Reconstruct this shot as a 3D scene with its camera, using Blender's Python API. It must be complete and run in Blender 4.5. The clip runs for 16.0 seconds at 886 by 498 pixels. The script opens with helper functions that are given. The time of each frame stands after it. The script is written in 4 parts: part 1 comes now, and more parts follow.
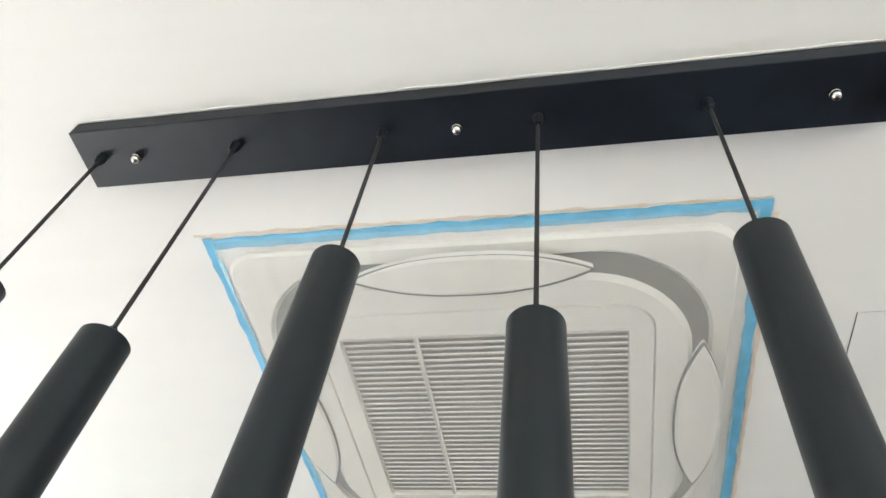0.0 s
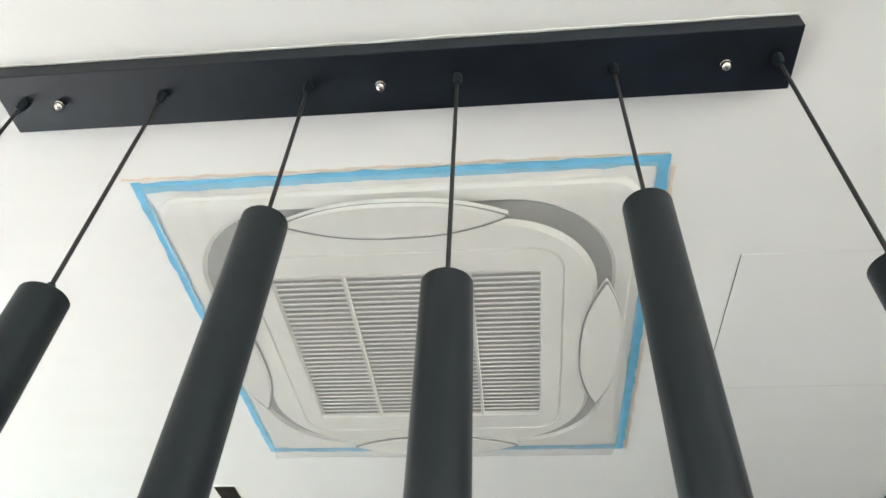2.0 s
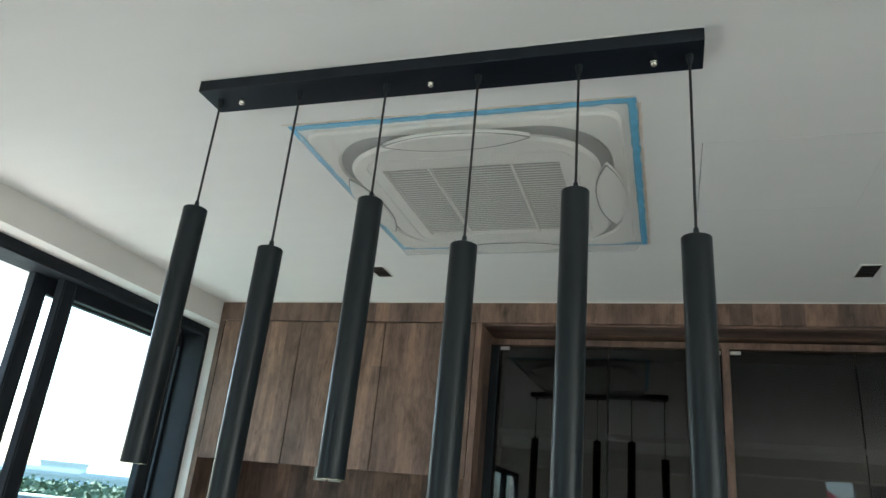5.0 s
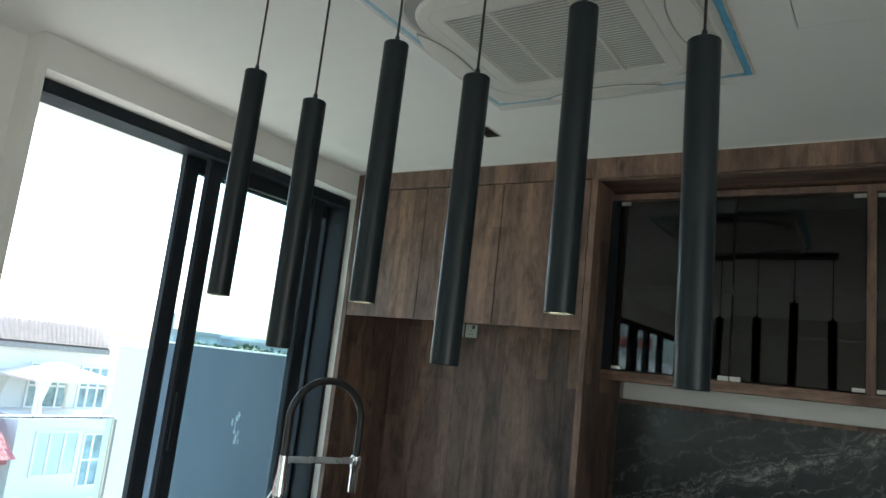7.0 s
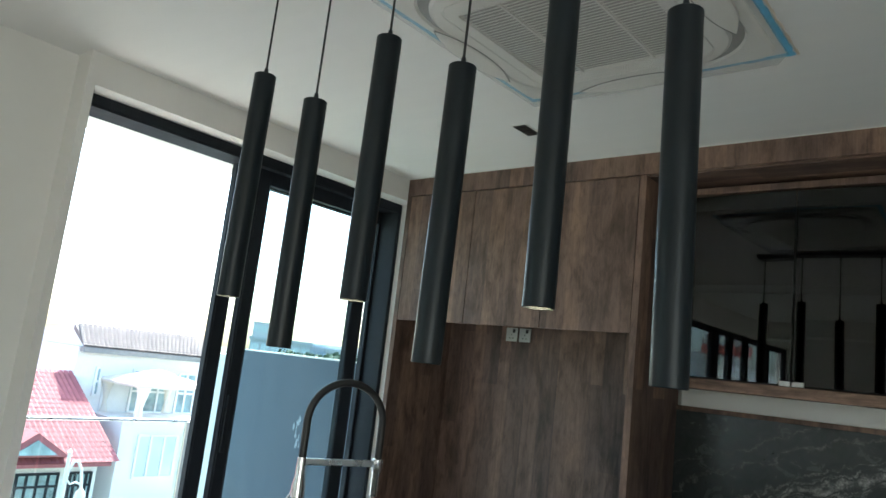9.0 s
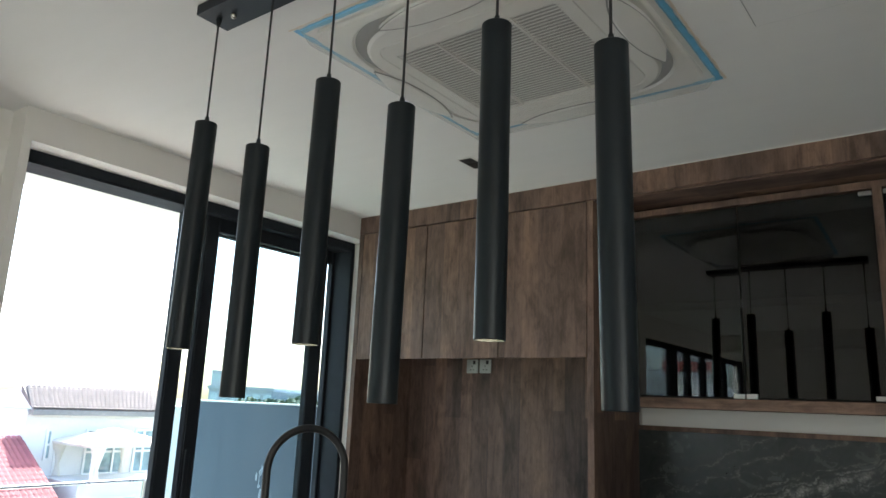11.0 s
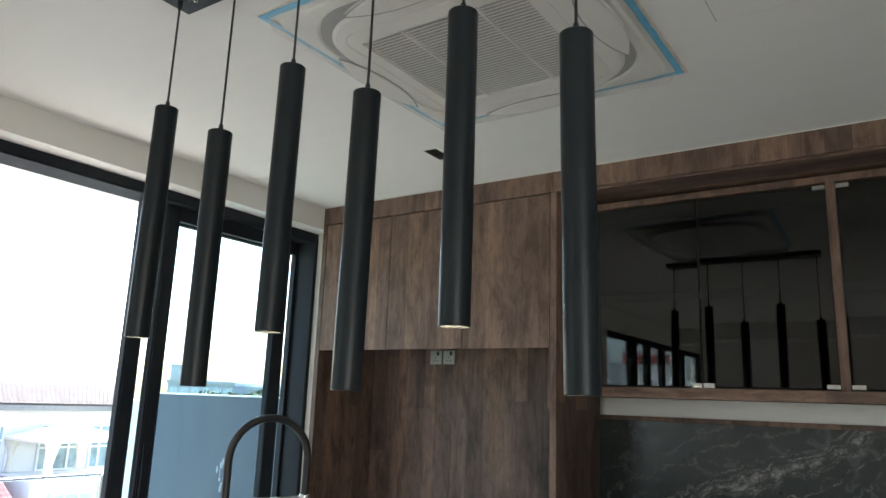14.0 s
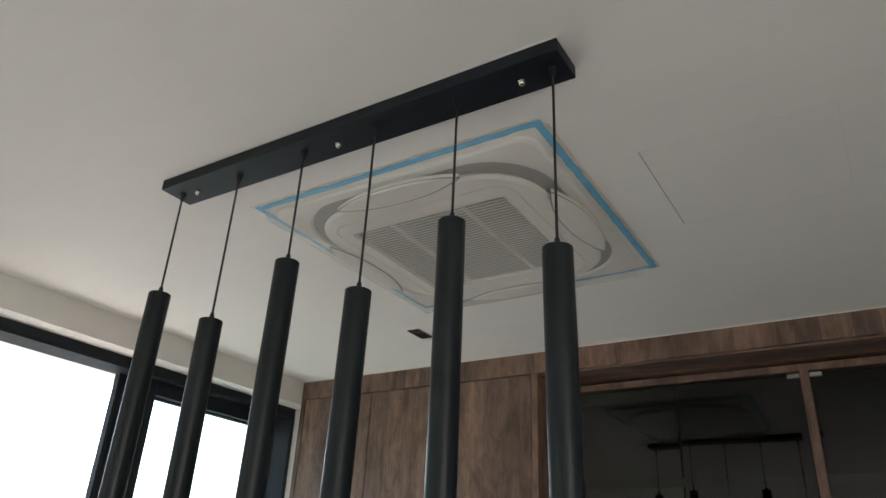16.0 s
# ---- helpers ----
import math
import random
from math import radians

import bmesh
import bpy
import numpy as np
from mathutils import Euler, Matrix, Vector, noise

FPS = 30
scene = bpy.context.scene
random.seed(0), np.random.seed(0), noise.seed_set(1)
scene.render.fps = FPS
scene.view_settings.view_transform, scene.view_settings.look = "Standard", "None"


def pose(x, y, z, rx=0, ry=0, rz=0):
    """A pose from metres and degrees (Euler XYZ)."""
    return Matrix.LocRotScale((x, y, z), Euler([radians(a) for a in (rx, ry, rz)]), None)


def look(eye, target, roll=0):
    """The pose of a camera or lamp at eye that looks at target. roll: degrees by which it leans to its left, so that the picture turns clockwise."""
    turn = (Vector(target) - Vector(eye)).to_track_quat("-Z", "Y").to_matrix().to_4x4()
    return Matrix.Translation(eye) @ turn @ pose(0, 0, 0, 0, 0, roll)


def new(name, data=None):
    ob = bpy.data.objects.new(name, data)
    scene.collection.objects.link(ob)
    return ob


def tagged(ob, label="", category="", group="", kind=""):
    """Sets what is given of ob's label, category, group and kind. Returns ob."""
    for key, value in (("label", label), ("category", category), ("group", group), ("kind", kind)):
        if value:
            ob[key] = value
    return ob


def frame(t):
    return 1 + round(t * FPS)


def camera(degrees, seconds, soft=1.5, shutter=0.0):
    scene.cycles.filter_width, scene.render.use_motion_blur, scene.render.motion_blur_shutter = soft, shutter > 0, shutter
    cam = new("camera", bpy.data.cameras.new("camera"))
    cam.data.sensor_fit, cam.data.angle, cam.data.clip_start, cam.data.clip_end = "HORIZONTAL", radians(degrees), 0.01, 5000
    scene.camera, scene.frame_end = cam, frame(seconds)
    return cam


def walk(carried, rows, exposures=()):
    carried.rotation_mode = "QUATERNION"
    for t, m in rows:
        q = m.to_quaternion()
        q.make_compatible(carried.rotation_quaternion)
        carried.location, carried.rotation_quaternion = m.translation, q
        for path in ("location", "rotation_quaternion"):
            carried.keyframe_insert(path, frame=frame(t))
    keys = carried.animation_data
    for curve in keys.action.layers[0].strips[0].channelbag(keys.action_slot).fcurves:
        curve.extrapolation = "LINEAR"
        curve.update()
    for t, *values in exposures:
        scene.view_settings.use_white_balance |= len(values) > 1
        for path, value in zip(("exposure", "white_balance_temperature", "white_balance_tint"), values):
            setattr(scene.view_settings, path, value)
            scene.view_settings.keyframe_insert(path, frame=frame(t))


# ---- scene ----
cam = camera(64.0, 16.0)
PATH = [
    (0, (0.179, -0.544, 1.647), (-0.188, 0.654, 3.206), 10.0),
    (0.5, (0.194, -0.551, 1.645), (-0.096, 0.653, 3.215), 8.6),
    (1, (0.2, -0.548, 1.643), (-0.029, 0.676, 3.208), 6.3),
    (1.5, (0.211, -0.551, 1.633), (-0.072, 0.767, 3.111), 6.3),
    (2, (0.211, -0.639, 1.622), (0.021, 0.758, 3.04), 3.3),
    (2.5, (0.198, -0.828, 1.616), (0.007, 0.715, 2.873), 2.2),
    (3, (0.281, -0.974, 1.617), (-0.042, 0.614, 2.789), 4.2),
    (5.5, (0.694, -1.547, 1.576), (0.02, 0.255, 2.121), 5.7),
    (6, (0.827, -1.528, 1.546), (-0.009, 0.252, 1.912), 6.4),
    (6.5, (0.936, -1.486, 1.512), (-0.129, 0.19, 1.747), 6.2),
    (7, (0.984, -1.357, 1.51), (-0.102, 0.288, 1.847), 6.4),
    (7.5, (1.014, -1.246, 1.512), (-0.086, 0.394, 1.827), 4.5),
    (8, (1.081, -1.187, 1.508), (-0.064, 0.427, 1.795), 6.5),
    (8.5, (1.119, -1.177, 1.511), (-0.15, 0.336, 1.827), 7.4),
    (11, (1.16, -1.172, 1.521), (-0.022, 0.382, 1.956), 2.4),
    (11.5, (1.162, -1.183, 1.523), (0.03, 0.397, 1.998), 2.2),
    (12, (1.167, -1.179, 1.52), (0.064, 0.42, 1.994), 2.5),
    (12.5, (1.165, -1.181, 1.522), (0.056, 0.416, 1.992), 2.2),
    (13, (1.163, -1.185, 1.522), (0.065, 0.425, 1.972), 2.1),
    (13.5, (1.16, -1.182, 1.519), (0.059, 0.431, 1.952), 2.2),
    (14, (1.158, -1.172, 1.507), (0.057, 0.444, 1.928), 2.1),
    (14.5, (1.168, -1.163, 1.493), (0.102, 0.448, 2.020), 2.5),
    (15, (1.173, -1.204, 1.547), (0.188, 0.303, 2.42), 2.4),
    (15.5, (1.176, -1.227, 1.566), (0.197, 0.265, 2.471), 2.7),
    (16, (1.177, -1.243, 1.564), (0.193, 0.271, 2.423), 2.9),
]
walk(cam, [(t, look(eye, target, roll)) for t, eye, target, roll in PATH],
     [(0, 4.3, 6180, 7), (3.0, 4.3, 6080, 4), (5.0, 3.25, 5880, 0), (5.5, 3.15, 5780, -2), (6.0, 3.3, 5780, -3), (6.5, 2.75, 5780, -6),
      (7.0, 2.75, 5930, -2), (7.5, 2.9, 5980, -1), (8.0, 3.05, 6080, 0), (8.5, 2.88, 5930, -2), (11, 2.82, 6180, 4), (11.5, 2.98, 6180, 4), (14.5, 3.05, 6230, 6), (15, 2.95, 6540, 13), (15.5, 2.95, 6590, 13), (16, 2.9, 6440, 9)])

# ---------------------------------------------------------------- light
world = bpy.data.worlds.new("world")
scene.world = world
world.use_nodes = True
wn, wl = world.node_tree.nodes, world.node_tree.links
sky = wn.new("ShaderNodeTexSky")
sky.sky_type = 'NISHITA'
sky.sun_disc = False
sky.sun_elevation = radians(58)
sky.sun_rotation = radians(-49)
sky.air_density, sky.dust_density, sky.ozone_density = 1.0, 3.0, 1.0
wn["Background"].inputs[1].default_value = 0.12
wl.new(sky.outputs[0], wn["Background"].inputs[0])

sun = new("sun", bpy.data.lights.new("sun", 'SUN'))
sun.data.energy, sun.data.angle, sun.data.color = 2.2, radians(0.5), (1.0, 0.95, 0.87)
sun.matrix_world = look((0, 0, 30), (4.0, -3.5, 30 - 8.5))


# added warm fill lamp behind the camera, set in the unseen east wall
fill = new("east_fill", bpy.data.lights.new("east_fill", 'AREA'))
fill.data.shape, fill.data.size, fill.data.size_y = 'RECTANGLE', 3.7, 2.2
fill.data.energy, fill.data.color = 8.5, (1.0, 0.84, 0.74)
fill.matrix_world = look((3.98, -3.5, 1.18), (0.0, -3.5, 1.3))

# ---------------------------------------------------------------- materials
def nodes_of(name):
    m = bpy.data.materials.new(name)
    m.use_nodes = True
    nt = m.node_tree
    return m, nt.nodes, nt.links, nt.nodes["Principled BSDF"]


def coords(n, l, scale=(1, 1, 1), kind="Object"):
    tc, mp = n.new("ShaderNodeTexCoord"), n.new("ShaderNodeMapping")
    mp.inputs["Scale"].default_value = scale
    l.new(tc.outputs[kind], mp.inputs[0])
    return mp.outputs[0]


def noise_tex(n, l, vec, scale, detail=4, rough=0.55, distortion=0.0):
    t = n.new("ShaderNodeTexNoise")
    t.inputs["Scale"].default_value, t.inputs["Detail"].default_value = scale, detail
    t.inputs["Roughness"].default_value, t.inputs["Distortion"].default_value = rough, distortion
    l.new(vec, t.inputs["Vector"])
    return t.outputs[0]


def ramp(n, l, fac, stops):
    r = n.new("ShaderNodeValToRGB")
    els = r.color_ramp.elements
    while len(els) < len(stops):
        els.new(0.5)
    for e, (p, c) in zip(els, stops):
        e.position, e.color = p, (*c, 1) if len(c) == 3 else c
    l.new(fac, r.inputs[0])
    return r.outputs[0]


def grey(v):
    return (v, v, v)


def mixed(n, l, fac, a, b, mode='MIX'):
    x = n.new("ShaderNodeMix")
    x.data_type, x.blend_type = 'RGBA', mode
    for sock, val in ((x.inputs[0], fac), (x.inputs[6], a), (x.inputs[7], b)):
        if isinstance(val, bpy.types.NodeSocket):
            l.new(val, sock)
        elif isinstance(val, (int, float)):
            sock.default_value = val
        else:
            sock.default_value = (*val, 1)
    return x.outputs[2]


def bumped(n, l, bsdf, height, strength, distance):
    b = n.new("ShaderNodeBump")
    b.inputs["Strength"].default_value, b.inputs["Distance"].default_value = strength, distance
    l.new(height, b.inputs["Height"])
    l.new(b.outputs[0], bsdf.inputs["Normal"])


def surface(name, base, rough=0.5, metal=0.0, vary=0.06, scale=6.0, bump=0.0, fine=120.0, spec=0.5):
    """A surface with soft blotches, fine grain and slight gloss changes."""
    m, n, l, b = nodes_of(name)
    v = coords(n, l)
    big = noise_tex(n, l, v, scale)
    dark, light = [c * (1 - vary) for c in base], [min(1, c * (1 + vary)) for c in base]
    l.new(ramp(n, l, big, [(0.3, dark), (0.7, light)]), b.inputs["Base Color"])
    small = noise_tex(n, l, v, fine, 2)
    l.new(ramp(n, l, big, [(0.3, grey(max(0.02, rough - 0.06))), (0.7, grey(min(1, rough + 0.06)))]), b.inputs["Roughness"])
    b.inputs["Metallic"].default_value = metal
    b.inputs["Specular IOR Level"].default_value = spec
    if bump:
        bumped(n, l, b, small, bump, 0.002)
    return m


def wood(name, lying=False):
    """Dark walnut laminate of upright strips with knots and grain."""
    m, n, l, b = nodes_of(name)
    tc = n.new("ShaderNodeTexCoord")
    sep, comb = n.new("ShaderNodeSeparateXYZ"), n.new("ShaderNodeCombineXYZ")
    l.new(tc.outputs["Object"], sep.inputs[0])
    add = n.new("ShaderNodeMath")
    across, along = ((1, 2), 0) if lying else ((0, 1), 2)
    l.new(sep.outputs[across[0]], add.inputs[0])
    l.new(sep.outputs[across[1]], add.inputs[1])
    l.new(add.outputs[0], comb.inputs[0])
    l.new(sep.outputs[along], comb.inputs[2])
    v = comb.outputs[0]

    def scaled(s):
        mp = n.new("ShaderNodeMapping")
        mp.inputs["Scale"].default_value = s
        l.new(v, mp.inputs[0])
        return mp.outputs[0]
    # staves of uneven tone, about 0.11 m wide, broken along their length
    def calc(op, a, c=0.0):
        q = n.new("ShaderNodeMath")
        q.operation = op
        for sock, val in zip(q.inputs, (a, c)):
            if isinstance(val, bpy.types.NodeSocket):
                l.new(val, sock)
            else:
                sock.default_value = val
        return q.outputs[0]
    warp = noise_tex(n, l, scaled((3, 3, 0.0)), 1.0, 2)
    ix = calc('FLOOR', calc('MULTIPLY', calc('ADD', add.outputs[0], calc('MULTIPLY', warp, 0.25)), 9.0))
    w1, w2 = n.new("ShaderNodeTexWhiteNoise"), n.new("ShaderNodeTexWhiteNoise")
    w1.noise_dimensions, w2.noise_dimensions = '1D', '2D'
    l.new(ix, w1.inputs["W"])
    iz = calc('FLOOR', calc('ADD', calc('MULTIPLY', sep.outputs[along], 0.8), calc('MULTIPLY', w1.outputs["Value"], 7.0)))
    both = n.new("ShaderNodeCombineXYZ")
    l.new(ix, both.inputs[0])
    l.new(iz, both.inputs[1])
    l.new(both.outputs[0], w2.inputs["Vector"])
    stave = w2.outputs["Value"]
    cloud = noise_tex(n, l, scaled((7, 7, 0.7)), 1.0, 4, 0.55, 0.25)
    smoke = noise_tex(n, l, scaled((8, 8, 2.0)), 1.0, 5, 0.6, 0.6)
    grain = noise_tex(n, l, scaled((170, 170, 5)), 1.0, 5, 0.7, 0.3)
    vein = noise_tex(n, l, scaled((46, 46, 1.4)), 1.0, 4, 0.6, 0.9)
    c1 = ramp(n, l, cloud, [(0.34, (0.087, 0.056, 0.047)), (0.47, (0.150, 0.096, 0.075)), (0.55, (0.190, 0.120, 0.091)), (0.68, (0.277, 0.172, 0.126))])
    c2 = mixed(n, l, 0.55, c1, ramp(n, l, stave, [(0.0, (0.093, 0.066, 0.058)), (0.5, (0.185, 0.118, 0.091)), (1.0, (0.296, 0.183, 0.130))]))
    c2 = mixed(n, l, 0.85, c2, ramp(n, l, smoke, [(0.36, grey(0.42)), (0.52, grey(1.0))]), 'MULTIPLY')
    mottle = noise_tex(n, l, scaled((26, 26, 9)), 1.0, 6, 0.72, 0.5)
    c2 = mixed(n, l, 0.7, c2, ramp(n, l, mottle, [(0.34, grey(0.50)), (0.50, grey(0.95)), (0.66, grey(1.25))]), 'MULTIPLY')
    c3 = mixed(n, l, 0.40, c2, ramp(n, l, vein, [(0.36, grey(0.60)), (0.60, grey(1.1))]), 'MULTIPLY')
    c4 = mixed(n, l, 0.35, c3, ramp(n, l, grain, [(0.3, grey(0.60)), (0.65, grey(1.2))]), 'MULTIPLY')
    knot = n.new("ShaderNodeTexVoronoi")
    knot.inputs["Scale"].default_value = 1.0
    l.new(scaled((5.0, 5.0, 2.3)), knot.inputs["Vector"])
    c5 = mixed(n, l, ramp(n, l, knot.outputs["Distance"], [(0.02, grey(0.8)), (0.09, grey(0.0))]), c4, (0.035, 0.022, 0.016))
    l.new(c5, b.inputs["Base Color"])
    l.new(ramp(n, l, grain, [(0.3, grey(0.50)), (0.7, grey(0.62))]), b.inputs["Roughness"])
    b.inputs["Specular IOR Level"].default_value = 0.35
    bumped(n, l, b, grain, 0.25, 0.0006)
    return m


SLOPE = 0.44
VEINS = ((-0.15, 0.023, 1.0), (-0.115, 0.007, 0.7), (-0.185, 0.006, 0.7), (-0.085, 0.008, 0.6), (-0.28, 0.006, 0.8), (0.03, 0.008, 0.4), (-0.40, 0.010, 0.5), (-0.20, 0.006, 0.5), (0.11, 0.006, 0.4))


def marble(name):
    """Dark green-grey stone: one broad broken vein that climbs to the right, thin ones beside it."""
    m, n, l, b = nodes_of(name)
    v = coords(n, l)
    sep = n.new("ShaderNodeSeparateXYZ")
    l.new(v, sep.inputs[0])

    def math_node(op, a, c):
        q = n.new("ShaderNodeMath")
        q.operation = op
        for sock, val in zip(q.inputs, (a, c)):
            if isinstance(val, bpy.types.NodeSocket):
                l.new(val, sock)
            else:
                sock.default_value = val
        return q.outputs[0]
    wide = noise_tex(n, l, v, 2.6, 3, 0.5, 0.6)
    fine = noise_tex(n, l, v, 11, 6, 0.65, 1.0)
    speck = noise_tex(n, l, v, 120, 4, 0.7)
    clot = noise_tex(n, l, v, 22, 4, 0.6)
    patch = noise_tex(n, l, v, 1.7, 2)
    u = math_node('SUBTRACT', sep.outputs[2], math_node('MULTIPLY', math_node('ADD', sep.outputs[0], sep.outputs[1]), SLOPE))
    u = math_node('ADD', u, math_node('MULTIPLY', math_node('SUBTRACT', wide, 0.5), 0.34))
    u = math_node('ADD', u, math_node('MULTIPLY', math_node('SUBTRACT', fine, 0.5), 0.11))
    veins = None
    for at, half, strength in VEINS:
        d = math_node('ABSOLUTE', math_node('SUBTRACT', u, at), 0.0)
        band = ramp(n, l, math_node('DIVIDE', d, half), [(0.0, grey(strength)), (0.55, grey(strength * 0.75)), (1.0, grey(0.0))])
        veins = band if veins is None else mixed(n, l, 1.0, veins, band, 'LIGHTEN')
    broken = mixed(n, l, 1.0, veins, ramp(n, l, clot, [(0.40, grey(0.10)), (0.58, grey(1))]), 'MULTIPLY')
    broken = mixed(n, l, 1.0, broken, ramp(n, l, speck, [(0.35, grey(0.15)), (0.62, grey(1))]), 'MULTIPLY')
    broken = mixed(n, l, 1.0, broken, ramp(n, l, patch, [(0.36, grey(0.25)), (0.55, grey(1))]), 'MULTIPLY')
    ground = ramp(n, l, fine, [(0.3, (0.020, 0.025, 0.024)), (0.7, (0.048, 0.055, 0.053))])
    ground = mixed(n, l, ramp(n, l, clot, [(0.26, grey(1)), (0.33, grey(0))]), ground, (0.006, 0.007, 0.007))
    l.new(mixed(n, l, broken, ground, (0.42, 0.40, 0.38)), b.inputs["Base Color"])
    l.new(ramp(n, l, fine, [(0.3, grey(0.20)), (0.7, grey(0.30))]), b.inputs["Roughness"])
    return m


def paint(name, base, mark=0.03, rough=0.75):
    """Rolled wall paint with faint roller bands and scuffs."""
    m, n, l, b = nodes_of(name)
    v = coords(n, l)
    big = noise_tex(n, l, v, 1.2, 3)
    mid = noise_tex(n, l, coords(n, l, (1, 7, 7)), 2.0, 3)
    c = mixed(n, l, big, [x * (1 - mark) for x in base], [min(1, x * (1 + mark)) for x in base])
    c = mixed(n, l, 0.5, c, ramp(n, l, mid, [(0.35, grey(1 - mark)), (0.65, grey(1.0))]), 'MULTIPLY')
    l.new(c, b.inputs["Base Color"])
    b.inputs["Roughness"].default_value = rough
    b.inputs["Specular IOR Level"].default_value = 0.3
    bumped(n, l, b, noise_tex(n, l, v, 260, 2), 0.12, 0.0008)
    return m


def clear_pane(name, tint=(0.9, 0.95, 0.95)):
    """A thin clear pane: see-through with a mirror gloss."""
    m, n, l, b = nodes_of(name)
    out = n["Material Output"]
    tr, gl, mx = n.new("ShaderNodeBsdfTransparent"), n.new("ShaderNodeBsdfGlossy"), n.new("ShaderNodeMixShader")
    tr.inputs[0].default_value = (*tint, 1)
    gl.inputs["Roughness"].default_value = 0.01
    mx.inputs[0].default_value = 0.03
    l.new(tr.outputs[0], mx.inputs[1])
    l.new(gl.outputs[0], mx.inputs[2])
    l.new(mx.outputs[0], out.inputs[0])
    return m


def smoked_pane(name, tint):
    """A thin dark pane: tinted, with a mirror gloss that grows at a glance."""
    m, n, l, b = nodes_of(name)
    tr, gl, mx = n.new("ShaderNodeBsdfTransparent"), n.new("ShaderNodeBsdfGlossy"), n.new("ShaderNodeMixShader")
    tr.inputs[0].default_value = (*tint, 1)
    gl.inputs["Roughness"].default_value = 0.0
    lw = n.new("ShaderNodeLayerWeight")
    lw.inputs[0].default_value = 0.5
    l.new(ramp(n, l, lw.outputs["Facing"], [(0.0, grey(0.050)), (0.35, grey(0.058)), (0.6, grey(0.11)), (0.85, grey(0.40)), (1.0, grey(1.0))]), mx.inputs[0])
    l.new(tr.outputs[0], mx.inputs[1])
    l.new(gl.outputs[0], mx.inputs[2])
    l.new(mx.outputs[0], n["Material Output"].inputs[0])
    return m


def film(name):
    """Milky masking film, thin and creased."""
    m, n, l, b = nodes_of(name)
    out = n["Material Output"]
    tr, df, tl, gl = (n.new("ShaderNodeBsdf" + k) for k in ("Transparent", "Diffuse", "Translucent", "Glossy"))
    v = coords(n, l)
    cloud = noise_tex(n, l, v, 3.5, 4)
    mp2 = n.new("ShaderNodeMapping")
    mp2.inputs["Rotation"].default_value, mp2.inputs["Scale"].default_value = (0, 0, radians(-17)), (30, 0.8, 3)
    l.new(n.new("ShaderNodeTexCoord").outputs["Object"], mp2.inputs[0])
    crease = noise_tex(n, l, mp2.outputs[0], 1.0, 5, 0.6, 0.2)
    for s in (df, tl):
        s.inputs[0].default_value = (0.86, 0.85, 0.82, 1)
    gl.inputs["Roughness"].default_value = 0.22
    bp = n.new("ShaderNodeBump")
    bp.inputs["Strength"].default_value, bp.inputs["Distance"].default_value = 0.22, 0.005
    l.new(crease, bp.inputs["Height"])
    for s in (df, gl):
        l.new(bp.outputs[0], s.inputs["Normal"])
    a, c, d = (n.new("ShaderNodeMixShader") for _ in range(3))
    a.inputs[0].default_value = 0.35
    l.new(df.outputs[0], a.inputs[1])
    l.new(tl.outputs[0], a.inputs[2])
    c.inputs[0].default_value = 0.12
    l.new(a.outputs[0], c.inputs[1])
    l.new(gl.outputs[0], c.inputs[2])
    streak = ramp(n, l, noise_tex(n, l, mp2.outputs[0], 1.0, 2, 0.5, 0.0), [(0.50, grey(1.0)), (0.68, grey(0.962)), (0.84, grey(0.99))])
    sy = n.new("ShaderNodeSeparateXYZ")
    l.new(v, sy.inputs[0])
    fade = ramp(n, l, sy.outputs[1], [(0.30, grey(0.0)), (1.00, grey(0.7))])
    streak = mixed(n, l, fade, streak, (1.0, 1.0, 1.0))
    l.new(mixed(n, l, 1.0, ramp(n, l, cloud, [(0.3, grey(0.765)), (0.7, grey(0.79))]), streak, 'MULTIPLY'), d.inputs[0])
    l.new(c.outputs[0], d.inputs[1])
    l.new(tr.outputs[0], d.inputs[2])
    l.new(d.outputs[0], out.inputs[0])
    return m


def glow(name, colour, strength):
    m, n, l, b = nodes_of(name)
    b.inputs["Base Color"].default_value = (*colour, 1)
    b.inputs["Emission Color"].default_value = (*colour, 1)
    b.inputs["Emission Strength"].default_value = strength
    return m


def tiled_roof(name, base):
    m, n, l, b = nodes_of(name)
    w = n.new("ShaderNodeTexNoise")
    w.inputs["Scale"].default_value = 3.0
    l.new(coords(n, l), w.inputs["Vector"])
    l.new(ramp(n, l, w.outputs[0], [(0.3, [c * 0.8 for c in base]), (0.7, base)]), b.inputs["Base Color"])
    b.inputs["Roughness"].default_value = 0.7
    return m


def leaves(name):
    m, n, l, b = nodes_of(name)
    gi = n.new("ShaderNodeNewGeometry")
    # greens lifted a little so distance haze sits in the leaf colour
    l.new(ramp(n, l, gi.outputs["Random Per Island"], [(0.0, (0.06, 0.085, 0.05)), (1.0, (0.12, 0.155, 0.09))]), b.inputs["Base Color"])
    b.inputs["Roughness"].default_value = 0.7
    return m


